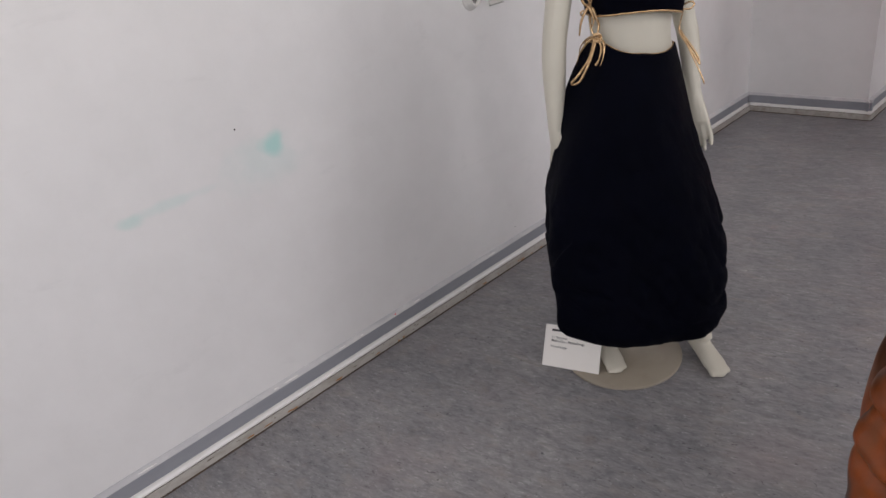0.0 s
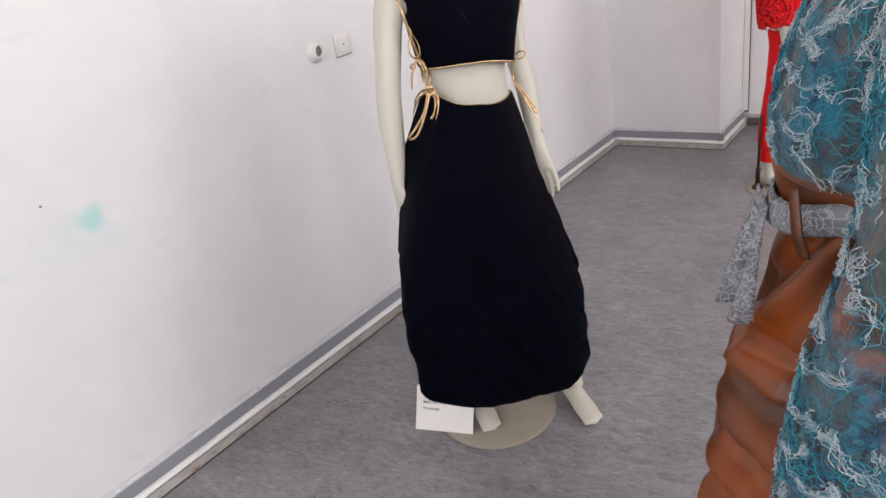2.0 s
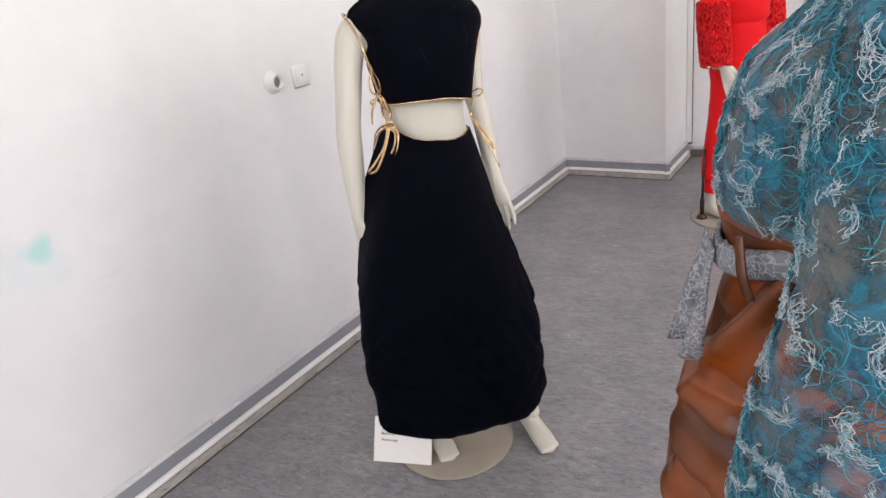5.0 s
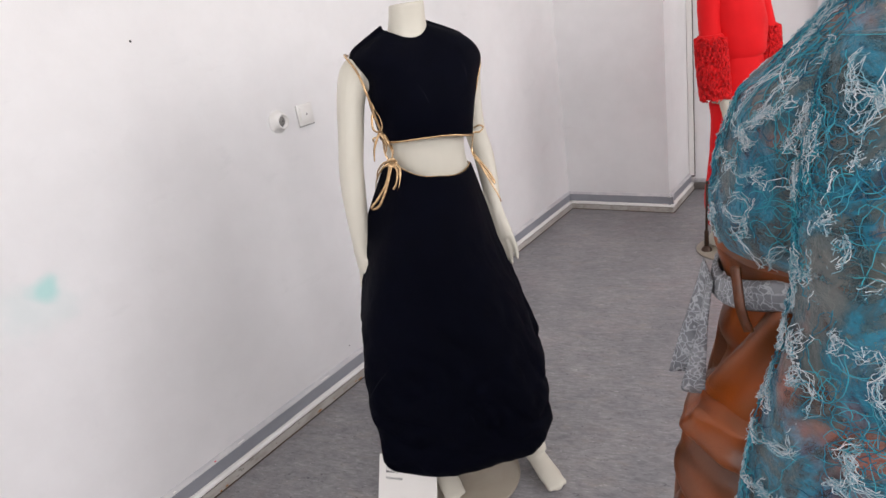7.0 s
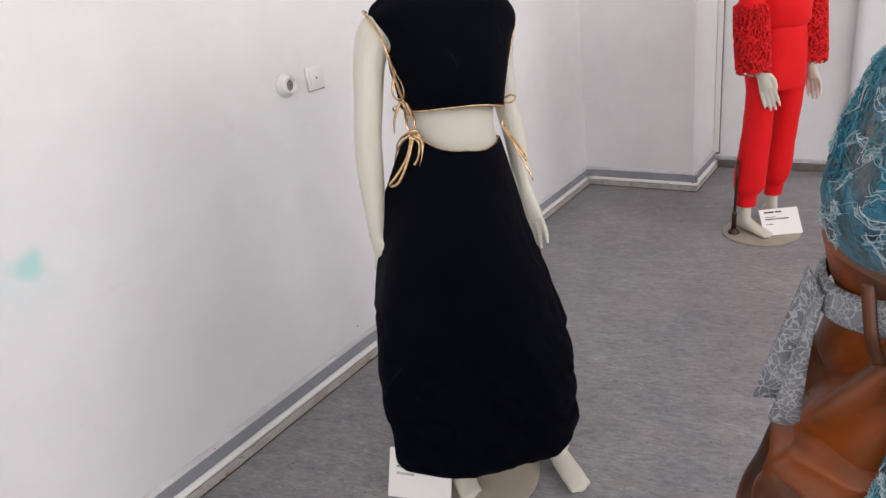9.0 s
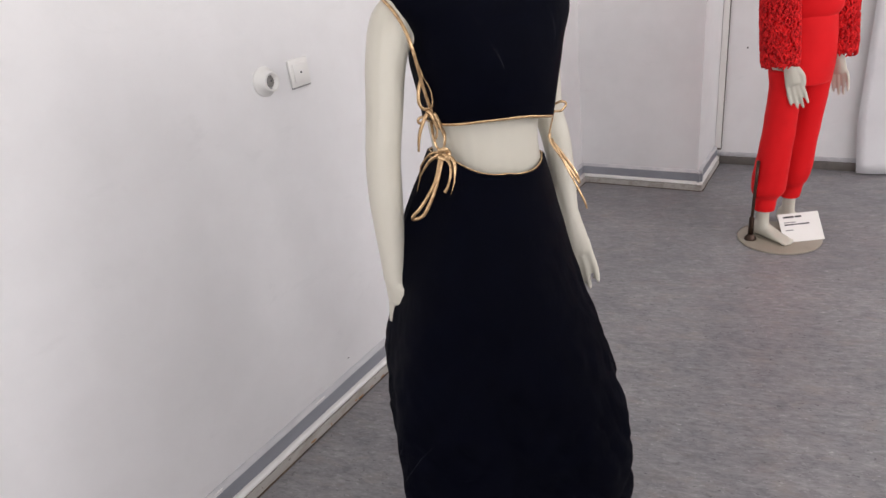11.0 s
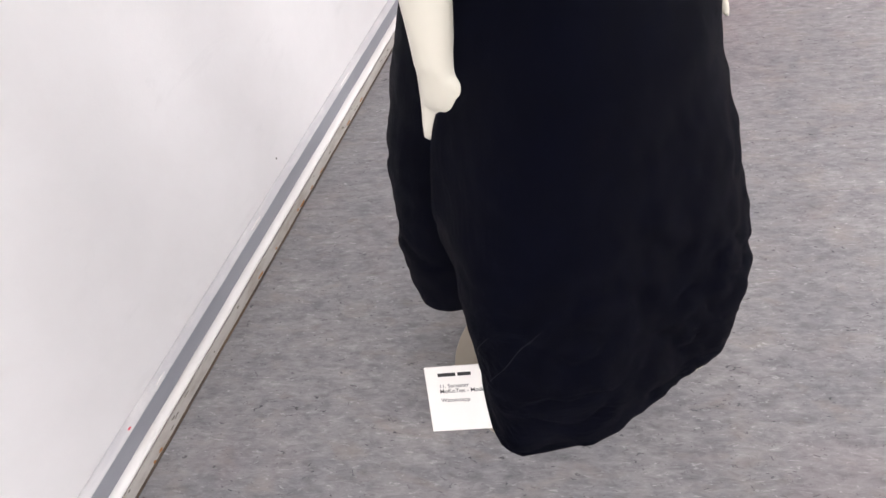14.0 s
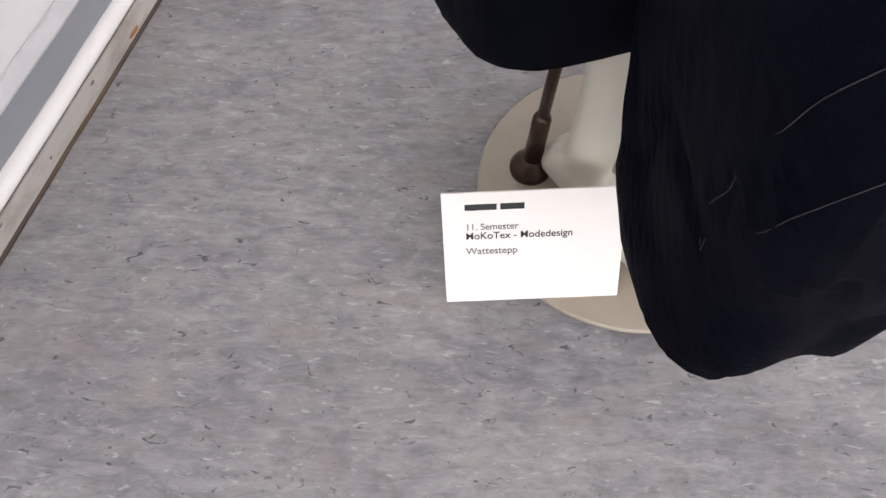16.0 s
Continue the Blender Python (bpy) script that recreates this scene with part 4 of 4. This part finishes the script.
knit(bm, [(1.000, 0.035, 0.03, 0.112, 0.104), (1.015, 0.035, 0.03, 0.130, 0.126), (1.05, 0.034, 0.028, 0.142, 0.138), (1.12, 0.030, 0.025, 0.144, 0.138), (1.22, 0.024, 0.02, 0.136, 0.130), (1.32, 0.020, 0.025, 0.130, 0.110), (1.38, 0.022, 0.035, 0.125, 0.09), (1.43, 0.025, 0.045, 0.09, 0.075), (1.46, 0.028, 0.045, 0.062, 0.060)], 0.016, 6, 3.3)
part("body", bm, RED, jumper)
for sgn in (-1, 1):
    bm = bmesh.new()
    x0, w = (-0.130, 0.062) if sgn < 0 else (0.192, 0.052)
    knit(bm, [(1.39, x0 * 0.6, 0.045, 0.045, 0.05), (1.34, x0 * 0.72, 0.042, 0.062, 0.064), (1.22, x0 * 0.90, 0.030, w * 0.85, 0.058), (1.12, x0, 0.010, w * 0.85, 0.056)], 0.006, 10, sgn)
    part("upper_sleeve", bm, RED, jumper)
    base = [(1.142, x0, 0.010, w * 0.75, w * 0.80), (1.132, x0, 0.008, w * 0.97, w * 1.02), (1.05, x0, 0.0, w, w * 1.06), (0.95, x0 + 0.002, -0.012, w, w * 1.06), (0.86, x0 + 0.004, -0.022, w * 0.97, w * 1.03), (0.838, x0 + 0.005, -0.024, w * 0.92, w * 0.97)]
    cuff = part("shaggy_cuff", knit(bmesh.new(), base, 0.006, 20, sgn + 5), RED, jumper)
    bm = bmesh.new()
    rnd = random.Random(5 + sgn)
    for k in range(1500):
        z = rnd.uniform(0.842, 1.135)
        x, y, a, b = table(base, z)
        th = rnd.uniform(0, 2 * math.pi)
        c, s = math.cos(th), math.sin(th)
        p = Vector((x + a * c, y + b * s, z))
        nn = Vector((c, s, -0.3))
        q = Vector((-s, c, 0)) * rnd.uniform(-0.012, 0.012)
        tube(bm, [(*p, 0.0028), (*(p + nn * 0.012 + q), 0.0034), (*(p + nn * 0.009 + q * 1.6 + Vector((0, 0, -0.012))), 0.003), (*(p + q - nn * 0.002 + Vector((0, 0, -0.016))), 0.0024)], 5, 2)
    tagged(part("looped_yarn", bm, FUR, cuff, "shaggy red yarn loops"), kind="stuff")
rc0, rc1 = Vector((1.195, 2.640, 0.010)), Vector((1.353, 2.737, 0.010))
rx_ = (rc1 - rc0).normalized()
rz_ = (Vector((-rx_.y, rx_.x, 0)) * 0.85 + Vector((0, 0, 1.0))).normalized()
RC = Matrix((rx_, rz_.cross(rx_), rz_)).transposed().to_4x4()
RC.translation = rc0
card(RC, 0.188, 0.140, [("bar", 0.022, 0.118, 0.0085, (0.05, 0.03), INK), ("bar", 0.022, 0.094, 0.004, (0.03, 0.02), INK_GREY), ("bar", 0.022, 0.082, 0.006, (0.045, 0.008, 0.055), INK), ("bar", 0.022, 0.056, 0.004, (0.034,), INK_GREY)],
     "white caption card with black print leaning on a mannequin's stand")

# ---- the mannequin in leather and felted gauze ----
# built facing -x
B = pose(-0.152, 0.015, 0)
BX, BY = 2.02, 0.17
BODY_B = [(0.74, BX - 0.03, BY, 0.105, 0.15), (0.92, BX - 0.03, BY, 0.112, 0.16), (1.0, BX - 0.03, BY, 0.098, 0.138), (1.07, BX - 0.03, BY, 0.087, 0.115), (1.15, BX - 0.03, BY, 0.088, 0.12), (1.21, BX - 0.03, BY, 0.105, 0.13), (1.27, BX - 0.02, BY, 0.103, 0.138),
          (1.32, BX, BY, 0.082, 0.15), (1.35, BX + 0.01, BY, 0.066, 0.13), (1.375, BX + 0.012, BY, 0.056, 0.09), (1.40, BX + 0.01, BY, 0.052, 0.056), (1.45, BX, BY, 0.048, 0.048), (1.48, BX - 0.005, BY, 0.048, 0.048)]
mannequin(B, [(r[0] * 1.034, *r[1:]) for r in BODY_B],
          [[(BX, BY - 0.13, 1.335, 0.036), (BX + 0.01, BY - 0.165, 1.30, 0.04), (BX + 0.02, BY - 0.19, 1.15, 0.036), (BX + 0.02, BY - 0.20, 1.0, 0.032), (BX, BY - 0.20, 0.85, 0.022), (BX - 0.01, BY - 0.20, 0.80, 0.022)],
           [(BX, BY + 0.13, 1.335, 0.036), (BX + 0.01, BY + 0.165, 1.30, 0.04), (BX + 0.02, BY + 0.19, 1.15, 0.036), (BX + 0.02, BY + 0.20, 1.0, 0.032), (BX, BY + 0.20, 0.85, 0.022), (BX - 0.01, BY + 0.20, 0.80, 0.022)],
           [(BX - 0.03, BY - 0.08, 0.80, 0.08), (BX - 0.05, BY - 0.09, 0.47, 0.05), (BX - 0.07, BY - 0.09, 0.33, 0.05), (BX - 0.05, BY - 0.09, 0.1, 0.03), (BX - 0.05, BY - 0.09, 0.06, 0.03)],
           [(BX - 0.03, BY + 0.08, 0.80, 0.08), (BX - 0.10, BY + 0.09, 0.47, 0.05), (BX - 0.13, BY + 0.09, 0.33, 0.05), (BX - 0.12, BY + 0.09, 0.1, 0.03), (BX - 0.12, BY + 0.09, 0.06, 0.03)]],
          [((BX - 0.01, BY - 0.20, 0.81), (BX - 0.04, BY - 0.20, 0.64), (1, 0, 0)), ((BX - 0.01, BY + 0.20, 0.81), (BX - 0.04, BY + 0.20, 0.64), (1, 0, 0))],
          [((BX, BY - 0.09, 0.010), (BX - 0.22, BY - 0.10, 0.010), (BX, BY, 0.08)), ((BX - 0.07, BY + 0.09, 0.010), (BX - 0.29, BY + 0.10, 0.010), (BX, BY, 0.08))],
          "cream lacquered mannequin wearing leather trousers and a gauze blouse")
stand(B, (BX - 0.09, BY, 0), 0.205, (BX + 0.03, BY - 0.02), (BX + 0.0, BY - 0.03, 0.5), "round beige steel mannequin stand with a dark bronze rod")
FOLDS = (((1.915, 1.01), (1.825, 0.865), 0.022, 0.016), ((1.965, 0.985), (1.905, 0.80), 0.014, 0.016), ((1.79, 0.80), (1.95, 0.775), 0.016, 0.016), ((1.77, 0.705), (1.95, 0.655), 0.018, 0.020),
         ((1.74, 0.60), (1.93, 0.56), 0.014, 0.020), ((1.86, 0.93), (1.80, 0.80), 0.010, 0.014), ((1.75, 0.49), (1.93, 0.46), 0.014, 0.022))


def creases(p):
    """Soft leather ridges with a hollow along one side, on the side of the leg that shows."""
    if p.y > BY:
        return 0.0
    d = 0.0
    for (ax, az), (bx, bz), height, width in FOLDS:
        ux, uz = bx - ax, bz - az
        L2 = ux * ux + uz * uz
        t = max(-0.15, min(1.15, ((p.x - ax) * ux + (p.z - az) * uz) / L2))
        off = ((p.x - ax) * uz - (p.z - az) * ux) / math.sqrt(L2)
        ends = math.exp(-(max(0.0, abs(t - 0.5) - 0.35) / 0.25) ** 2)
        d += height * ends * (math.exp(-((off + 0.3 * width) / width) ** 2) - 1.3 * math.exp(-((off - 1.1 * width) / (0.8 * width)) ** 2))
    return d


trousers = empty("leather_trousers", B, "rust orange leather trousers with a high folded waist", "trousers")
bm = bmesh.new()
knit(bm, [(1.062, BX - 0.055, BY, 0.158, 0.162), (1.03, BX - 0.06, BY, 0.144, 0.148), (0.98, BX - 0.062, BY, 0.130, 0.142), (0.90, BX - 0.070, BY, 0.142, 0.162), (0.80, BX - 0.070, BY, 0.152, 0.178), (0.72, BX - 0.075, BY, 0.160, 0.180)], 0.008, 7, 1.0, n=120, steps=16, crease=creases)
part("hip_section", bm, LEATHER, trousers)
for sgn in (-1, 1):
    y = BY + sgn * 0.09
    dx = -0.03 if sgn > 0 else 0.0
    bm = bmesh.new()
    knit(bm, [(0.84, BX - 0.070 + dx * 0.3, y, 0.155, 0.105), (0.70, BX - 0.088 + dx * 0.6, y, 0.160, 0.11), (0.55, BX - 0.115 + dx, y, 0.160, 0.11), (0.40, BX - 0.135 + dx, y, 0.150, 0.105), (0.25, BX - 0.13 + dx, y, 0.13, 0.095), (0.12, BX - 0.11 + dx, y, 0.10, 0.08), (0.06, BX - 0.10 + dx, y, 0.085, 0.07)], 0.012, 6, sgn * 3.0, n=120, steps=16, crease=creases)
    part("trouser_leg", bm, LEATHER, trousers)
bm = bmesh.new()
ribbon(bm, [(1.862, 0.022, 1.066), (1.866, 0.016, 1.045), (1.872, 0.008, 1.015), (1.882, 0.008, 0.985)], 0.013, 0.0016, face=(-0.4, -1, 0))
part("belt_loop", bm, LEATHER, trousers, "rust leather strap hanging over the sash")
sash = empty("lace_sash", B, "grey lace sash with a loose hanging end round the waist", "sash")
bm = bmesh.new()
rings = []
for z, r in ((1.022, 0.002), (1.018, 0.009), (1.005, 0.012), (0.990, 0.012), (0.982, 0.004)):
    rings.append([p + Vector((0, 0, min(0.03, 0.35 * (p.y < BY) * max(0, (p.x - BX + 0.19))))) + Vector((0.003 * noise.noise((p.x * 30, p.y * 30, z * 20)), 0, 0)) for p in oval(BX - 0.062, BY, z, 0.143 + r, 0.149 + r, n=56)])
loft(bm, rings, (False, False))
add_modifiers(part("band", bm, LACE, sash), 0, 0, 0.003)
bm = bmesh.new()
rings = []
for j in range(15):
    f = j / 14
    ring = []
    for k in range(13):
        g = k / 12
        topp = Vector((1.796 + 0.024 * g, 0.135 - 0.050 * g, 1.026 - 0.012 * g))
        bot = Vector((1.760 + 0.040 * g, 0.100 - 0.030 * g, 0.850 - 0.014 * g + 0.006 * math.sin(g * 6)))
        p = topp.lerp(bot, f)
        p += Vector((-0.012, -0.01, 0)) * math.sin(g * 9 + f * 2) * f * 0.8
        ring.append(p)
    rings.append(ring)
loft(bm, rings, (False, False), closed=False)
add_modifiers(part("hanging_end", bm, LACE, sash, "floral grey lace end"), 0, 0, 0.0025)

blouse = empty("gauze_blouse", B, "turquoise felted wool gauze blouse with pale curled strands", "blouse")
BLOUSE = [(1.37, BX - 0.015, BY, 0.052, 0.11), (1.335, BX - 0.020, BY, 0.078, 0.150), (1.30, BX - 0.023, BY, 0.112, 0.172), (1.264, BX - 0.025, BY, 0.152, 0.182), (1.20, BX - 0.025, BY, 0.178, 0.188), (1.134, BX - 0.025, BY, 0.190, 0.188), (1.088, BX - 0.027, BY, 0.186, 0.178), (1.062, BX - 0.030, BY, 0.172, 0.160), (1.048, BX - 0.036, BY, 0.146, 0.142)]
SLEEVE = [(1.335, BX + 0.01, BY - 0.125, 0.07, 0.06), (1.30, BX + 0.015, BY - 0.155, 0.085, 0.075), (1.20, BX + 0.01, BY - 0.185, 0.095, 0.085), (1.08, BX + 0.015, BY - 0.205, 0.098, 0.088), (0.98, BX + 0.015, BY - 0.21, 0.112, 0.09), (0.90, BX + 0.01, BY - 0.21, 0.128, 0.092), (0.80, BX + 0.005, BY - 0.21, 0.138, 0.092), (0.68, BX + 0.0, BY - 0.205, 0.145, 0.09), (0.56, BX, BY - 0.20, 0.14, 0.085), (0.50, BX, BY - 0.20, 0.11, 0.07)]
SLEEVE_FAR = [(z, x, 2 * BY - y, a, b) for z, x, y, a, b in SLEEVE]


def strands(rows, count, length, radius, seed, lift, curl):
    """Curled wool strands lying on a lofted form, felted into patches."""
    rnd = random.Random(seed)
    bm = bmesh.new()
    z0, z1 = rows[-1][0], rows[0][0]
    for _ in range(count):
        z, th = rnd.uniform(z0 + 0.005, z1 - 0.005), rnd.uniform(0, 2 * math.pi)
        if noise.noise((math.cos(th) * 1.8 + seed, math.sin(th) * 1.8, z * 11)) < rnd.uniform(-0.15, 0.25):
            continue
        head, turn = rnd.uniform(0, 2 * math.pi), rnd.uniform(-1, 1)
        pts = []
        for j in range(rnd.randint(int(length * 0.6), length)):
            x, y, a, b = table(rows, z)
            c, s = math.cos(th), math.sin(th)
            o = rnd.uniform(0.2, 1.0) * lift
            pts.append((x + (a + o) * c, y + (b + o) * s, z, radius * rnd.uniform(0.7, 1.3)))
            step = 0.0055
            th += step * math.cos(head) / max(a, 0.05)
            z = min(z1 - 0.002, max(z0 + 0.002, z + step * math.sin(head)))
            turn = 0.8 * turn + rnd.uniform(-curl, curl)
            head += turn
        tube(bm, pts, 3, 1, cap=False)
    return bm


def web(rows, knots, radius, seed, lift):
    """Pale wool drawn into a ragged net: bundles of fine curled hairs between knots on a lofted form."""
    rnd = random.Random(seed)
    bm = bmesh.new()
    z0, z1 = rows[-1][0] + 0.004, rows[0][0] - 0.004
    spots = [(rnd.uniform(0, 2 * math.pi), rnd.uniform(z0, z1)) for _ in range(knots)]

    def gap(p, q):
        d = (p[0] - q[0] + math.pi) % (2 * math.pi) - math.pi
        return math.hypot(d * 0.12, p[1] - q[1])

    for i, p in enumerate(spots):
        near = sorted(range(knots), key=lambda k: gap(p, spots[k]))[1 : rnd.choice((2, 3, 3, 4))]
        for k in near:
            q = spots[k]
            d = (q[0] - p[0] + math.pi) % (2 * math.pi) - math.pi
            reach = gap(p, q)
            n = max(8, int(reach / 0.0032))
            sway, off = rnd.uniform(-0.35, 0.35) * reach, rnd.uniform(0, 50)
            for hair in range(rnd.choice((1, 2, 3, 5, 9))):
                pts = []
                for j in range(n + rnd.randint(0, 3)):
                    f = j / n
                    bow = sway * math.sin(math.pi * f)
                    wx = 0.006 * noise.noise((j * 0.30, hair * 7.3, off)) + 0.012 * noise.noise((j * 0.10, off, hair * 3.1))
                    wz = 0.006 * noise.noise((off, j * 0.30, hair * 5.7)) + 0.012 * noise.noise((hair * 2.3, j * 0.10, off))
                    z = min(z1, max(z0, p[1] + (q[1] - p[1]) * f + wz + bow * abs(d) * 0.12 / max(reach, 1e-3)))
                    x, y, a, b = table(rows, z)
                    th = p[0] + d * f + (wx - bow * (q[1] - p[1]) / max(reach, 1e-3)) / max(a, 0.06)
                    o = lift * (0.45 + 0.55 * noise.noise((j * 0.5, hair * 1.7, off + 9)))
                    c, s = math.cos(th), math.sin(th)
                    pts.append((x + (a + o) * c, y + (b + o) * s, z, radius * (0.55 + 0.9 * rnd.random())))
                tube(bm, pts, 3, 1, cap=False)
    return bm


for name, rows, seed, knots, fill in (("body", BLOUSE, 1, 420, 900), ("sleeve", SLEEVE, 2, 700, 1800), ("sleeve", SLEEVE_FAR, 3, 25, 60)):
    bm = knit(bmesh.new(), rows, 0.010, 16, seed * 2.0, n=56, steps=8)
    shell = part(name, bm, GAUZE, blouse)
    tagged(part("pale_wool", web(rows, knots, 0.00046, seed, 0.011), WOOL, shell, "pale curled wool drawn into a ragged net"), kind="stuff")
    tagged(part("blue_wool", strands(rows, fill * 2, 26, 0.00055, seed + 10, 0.006, 0.35), WOOL_BLUE, shell, "petrol blue felted wool"), kind="stuff")

# this figure stands a little taller
for root in (trousers, sash, blouse):
    for o in root.children_recursive:
        o.data.transform(Matrix.Diagonal((1, 1, 1.034, 1)))

# ---------------- fixtures on the walls ----------------
def ring_x(cx, cy, cz, r, n=40):
    return [Vector((cx, cy + r * math.cos(2 * math.pi * k / n), cz + r * math.sin(2 * math.pi * k / n))) for k in range(n)]


WX = -0.03
socket = empty("wall_socket", pose(WX, 0.838, 1.166), "round white surface-mounted earthed wall socket", "socket")
bm = bmesh.new()
loft(bm, [ring_x(x, 0, 0, r) for x, r in ((0.0, 0.042), (0.004, 0.042), (0.008, 0.040), (0.012, 0.030), (0.030, 0.029), (0.034, 0.027), (0.034, 0.0215), (0.018, 0.0205))], (True, True))
part("housing", bm, PLASTIC, socket)
# grey disc: the shade inside the white recess is put into its colour
bm = bmesh.new()
loft(bm, [ring_x(x, 0, 0, r, 24) for x, r in ((0.0182, 0.0195), (0.0186, 0.0195))])
part("recess", bm, mat("socket_shadow_grey", (0.25, 0.24, 0.23), 0.6)[0], socket, "recessed socket face, its shade put into the grey")
for y in (-0.0095, 0.0095):
    bm = bmesh.new()
    loft(bm, [ring_x(x, y, 0, 0.003, 16) for x in (0.0184, 0.0192)])
    part("pin_hole", bm, PLASTIC_DARK, socket)
for z in (-0.019, 0.019):
    part("earth_clip", box(bmesh.new(), (0.018, -0.002, z - 0.003), (0.026, 0.002, z + 0.003)), METAL, socket, smooth=False)
switch = empty("light_switch", pose(WX, 0.976, 1.164), "square white wall light switch", "switch")
part("frame", box(bmesh.new(), (0, -0.040, -0.040), (0.009, 0.040, 0.040), 0.003), PLASTIC, switch)
part("rocker", box(bmesh.new(), (0.009, -0.028, -0.028), (0.0135, 0.028, 0.028), 0.0015), PLASTIC, switch)
part("pilot_lens", box(bmesh.new(), (0.0135, -0.003, -0.003), (0.0142, 0.003, 0.003)), PLASTIC_DARK, switch, smooth=False)
part("lower_rim", box(bmesh.new(), (0.001, -0.039, -0.0445), (0.007, 0.039, -0.040), 0.001), mat("grey_rim", (0.35, 0.35, 0.34), 0.5)[0], switch, smooth=False)

# large sheet of paper hung on the back wall, curling at its foot
bm = bmesh.new()
rings = []
for j in range(33):
    z = 2.2 - (2.2 - 0.012) * j / 32
    curl = max(0.0, (0.28 - z) / 0.28)
    ring = []
    for k in range(29):
        x = 1.415 + 0.03 * curl + 1.3 * k / 28
        y = RY1 - 0.045 - 0.008 * math.sin(x * 9 + z * 2) - 0.03 * curl**2 * (0.5 + 0.5 * math.sin(x * 14)) + 0.012 * noise.noise((x * 5, z * 6, 2))
        ring.append((x, y, z))
    rings.append(ring)
loft(bm, rings, (False, False), closed=False)
add_modifiers(thing("paper_banner", bm, PAPER, "large white paper sheet hanging on the back wall", "paper sheet"), 0, 0, 0.001)
panel = empty("wall_panel", pose(1.47, RY1, 1.03), "light grey panel with a lower lip on the back wall", "wall panel")
part("face", box(bmesh.new(), (0, -0.075, 0.03), (0.62, -0.07, 0.72), 0.002), PLASTIC, panel, smooth=False)
part("lip", box(bmesh.new(), (-0.004, -0.084, 0.0), (0.624, -0.06, 0.03), 0.004), BOARD_LEDGE, panel, "grey lower lip", smooth=False)

# nail holes and smudges on the plaster
for wname, x, y, z, r in (("wall_west", WX, 0.364, 1.515, 0.004), ("wall_west", WX, 0.93, 0.16, 0.003), ("wall_west", WX, -0.21, 0.995, 0.003)):
    bm = bmesh.new()
    loft(bm, [ring_x(0.0, 0, 0, r, 12), ring_x(0.0006, 0, 0, r * 0.8, 12)])
    part("nail_hole", bm, PLASTIC_DARK, bpy.data.objects[wname], m=pose(x, y, z))
bm = bmesh.new()
loft(bm, [[Vector((q.y * 0.8, 0, q.z)) for q in ring_x(0, 0, 0, 0.006, 12)], [Vector((q.y * 0.8, -0.0006, q.z)) for q in ring_x(0, 0, 0, 0.005, 12)]])
part("nail_hole", bm, PLASTIC_DARK, bpy.data.objects["wall_north"], m=pose(0.815, RY1, 0.71))
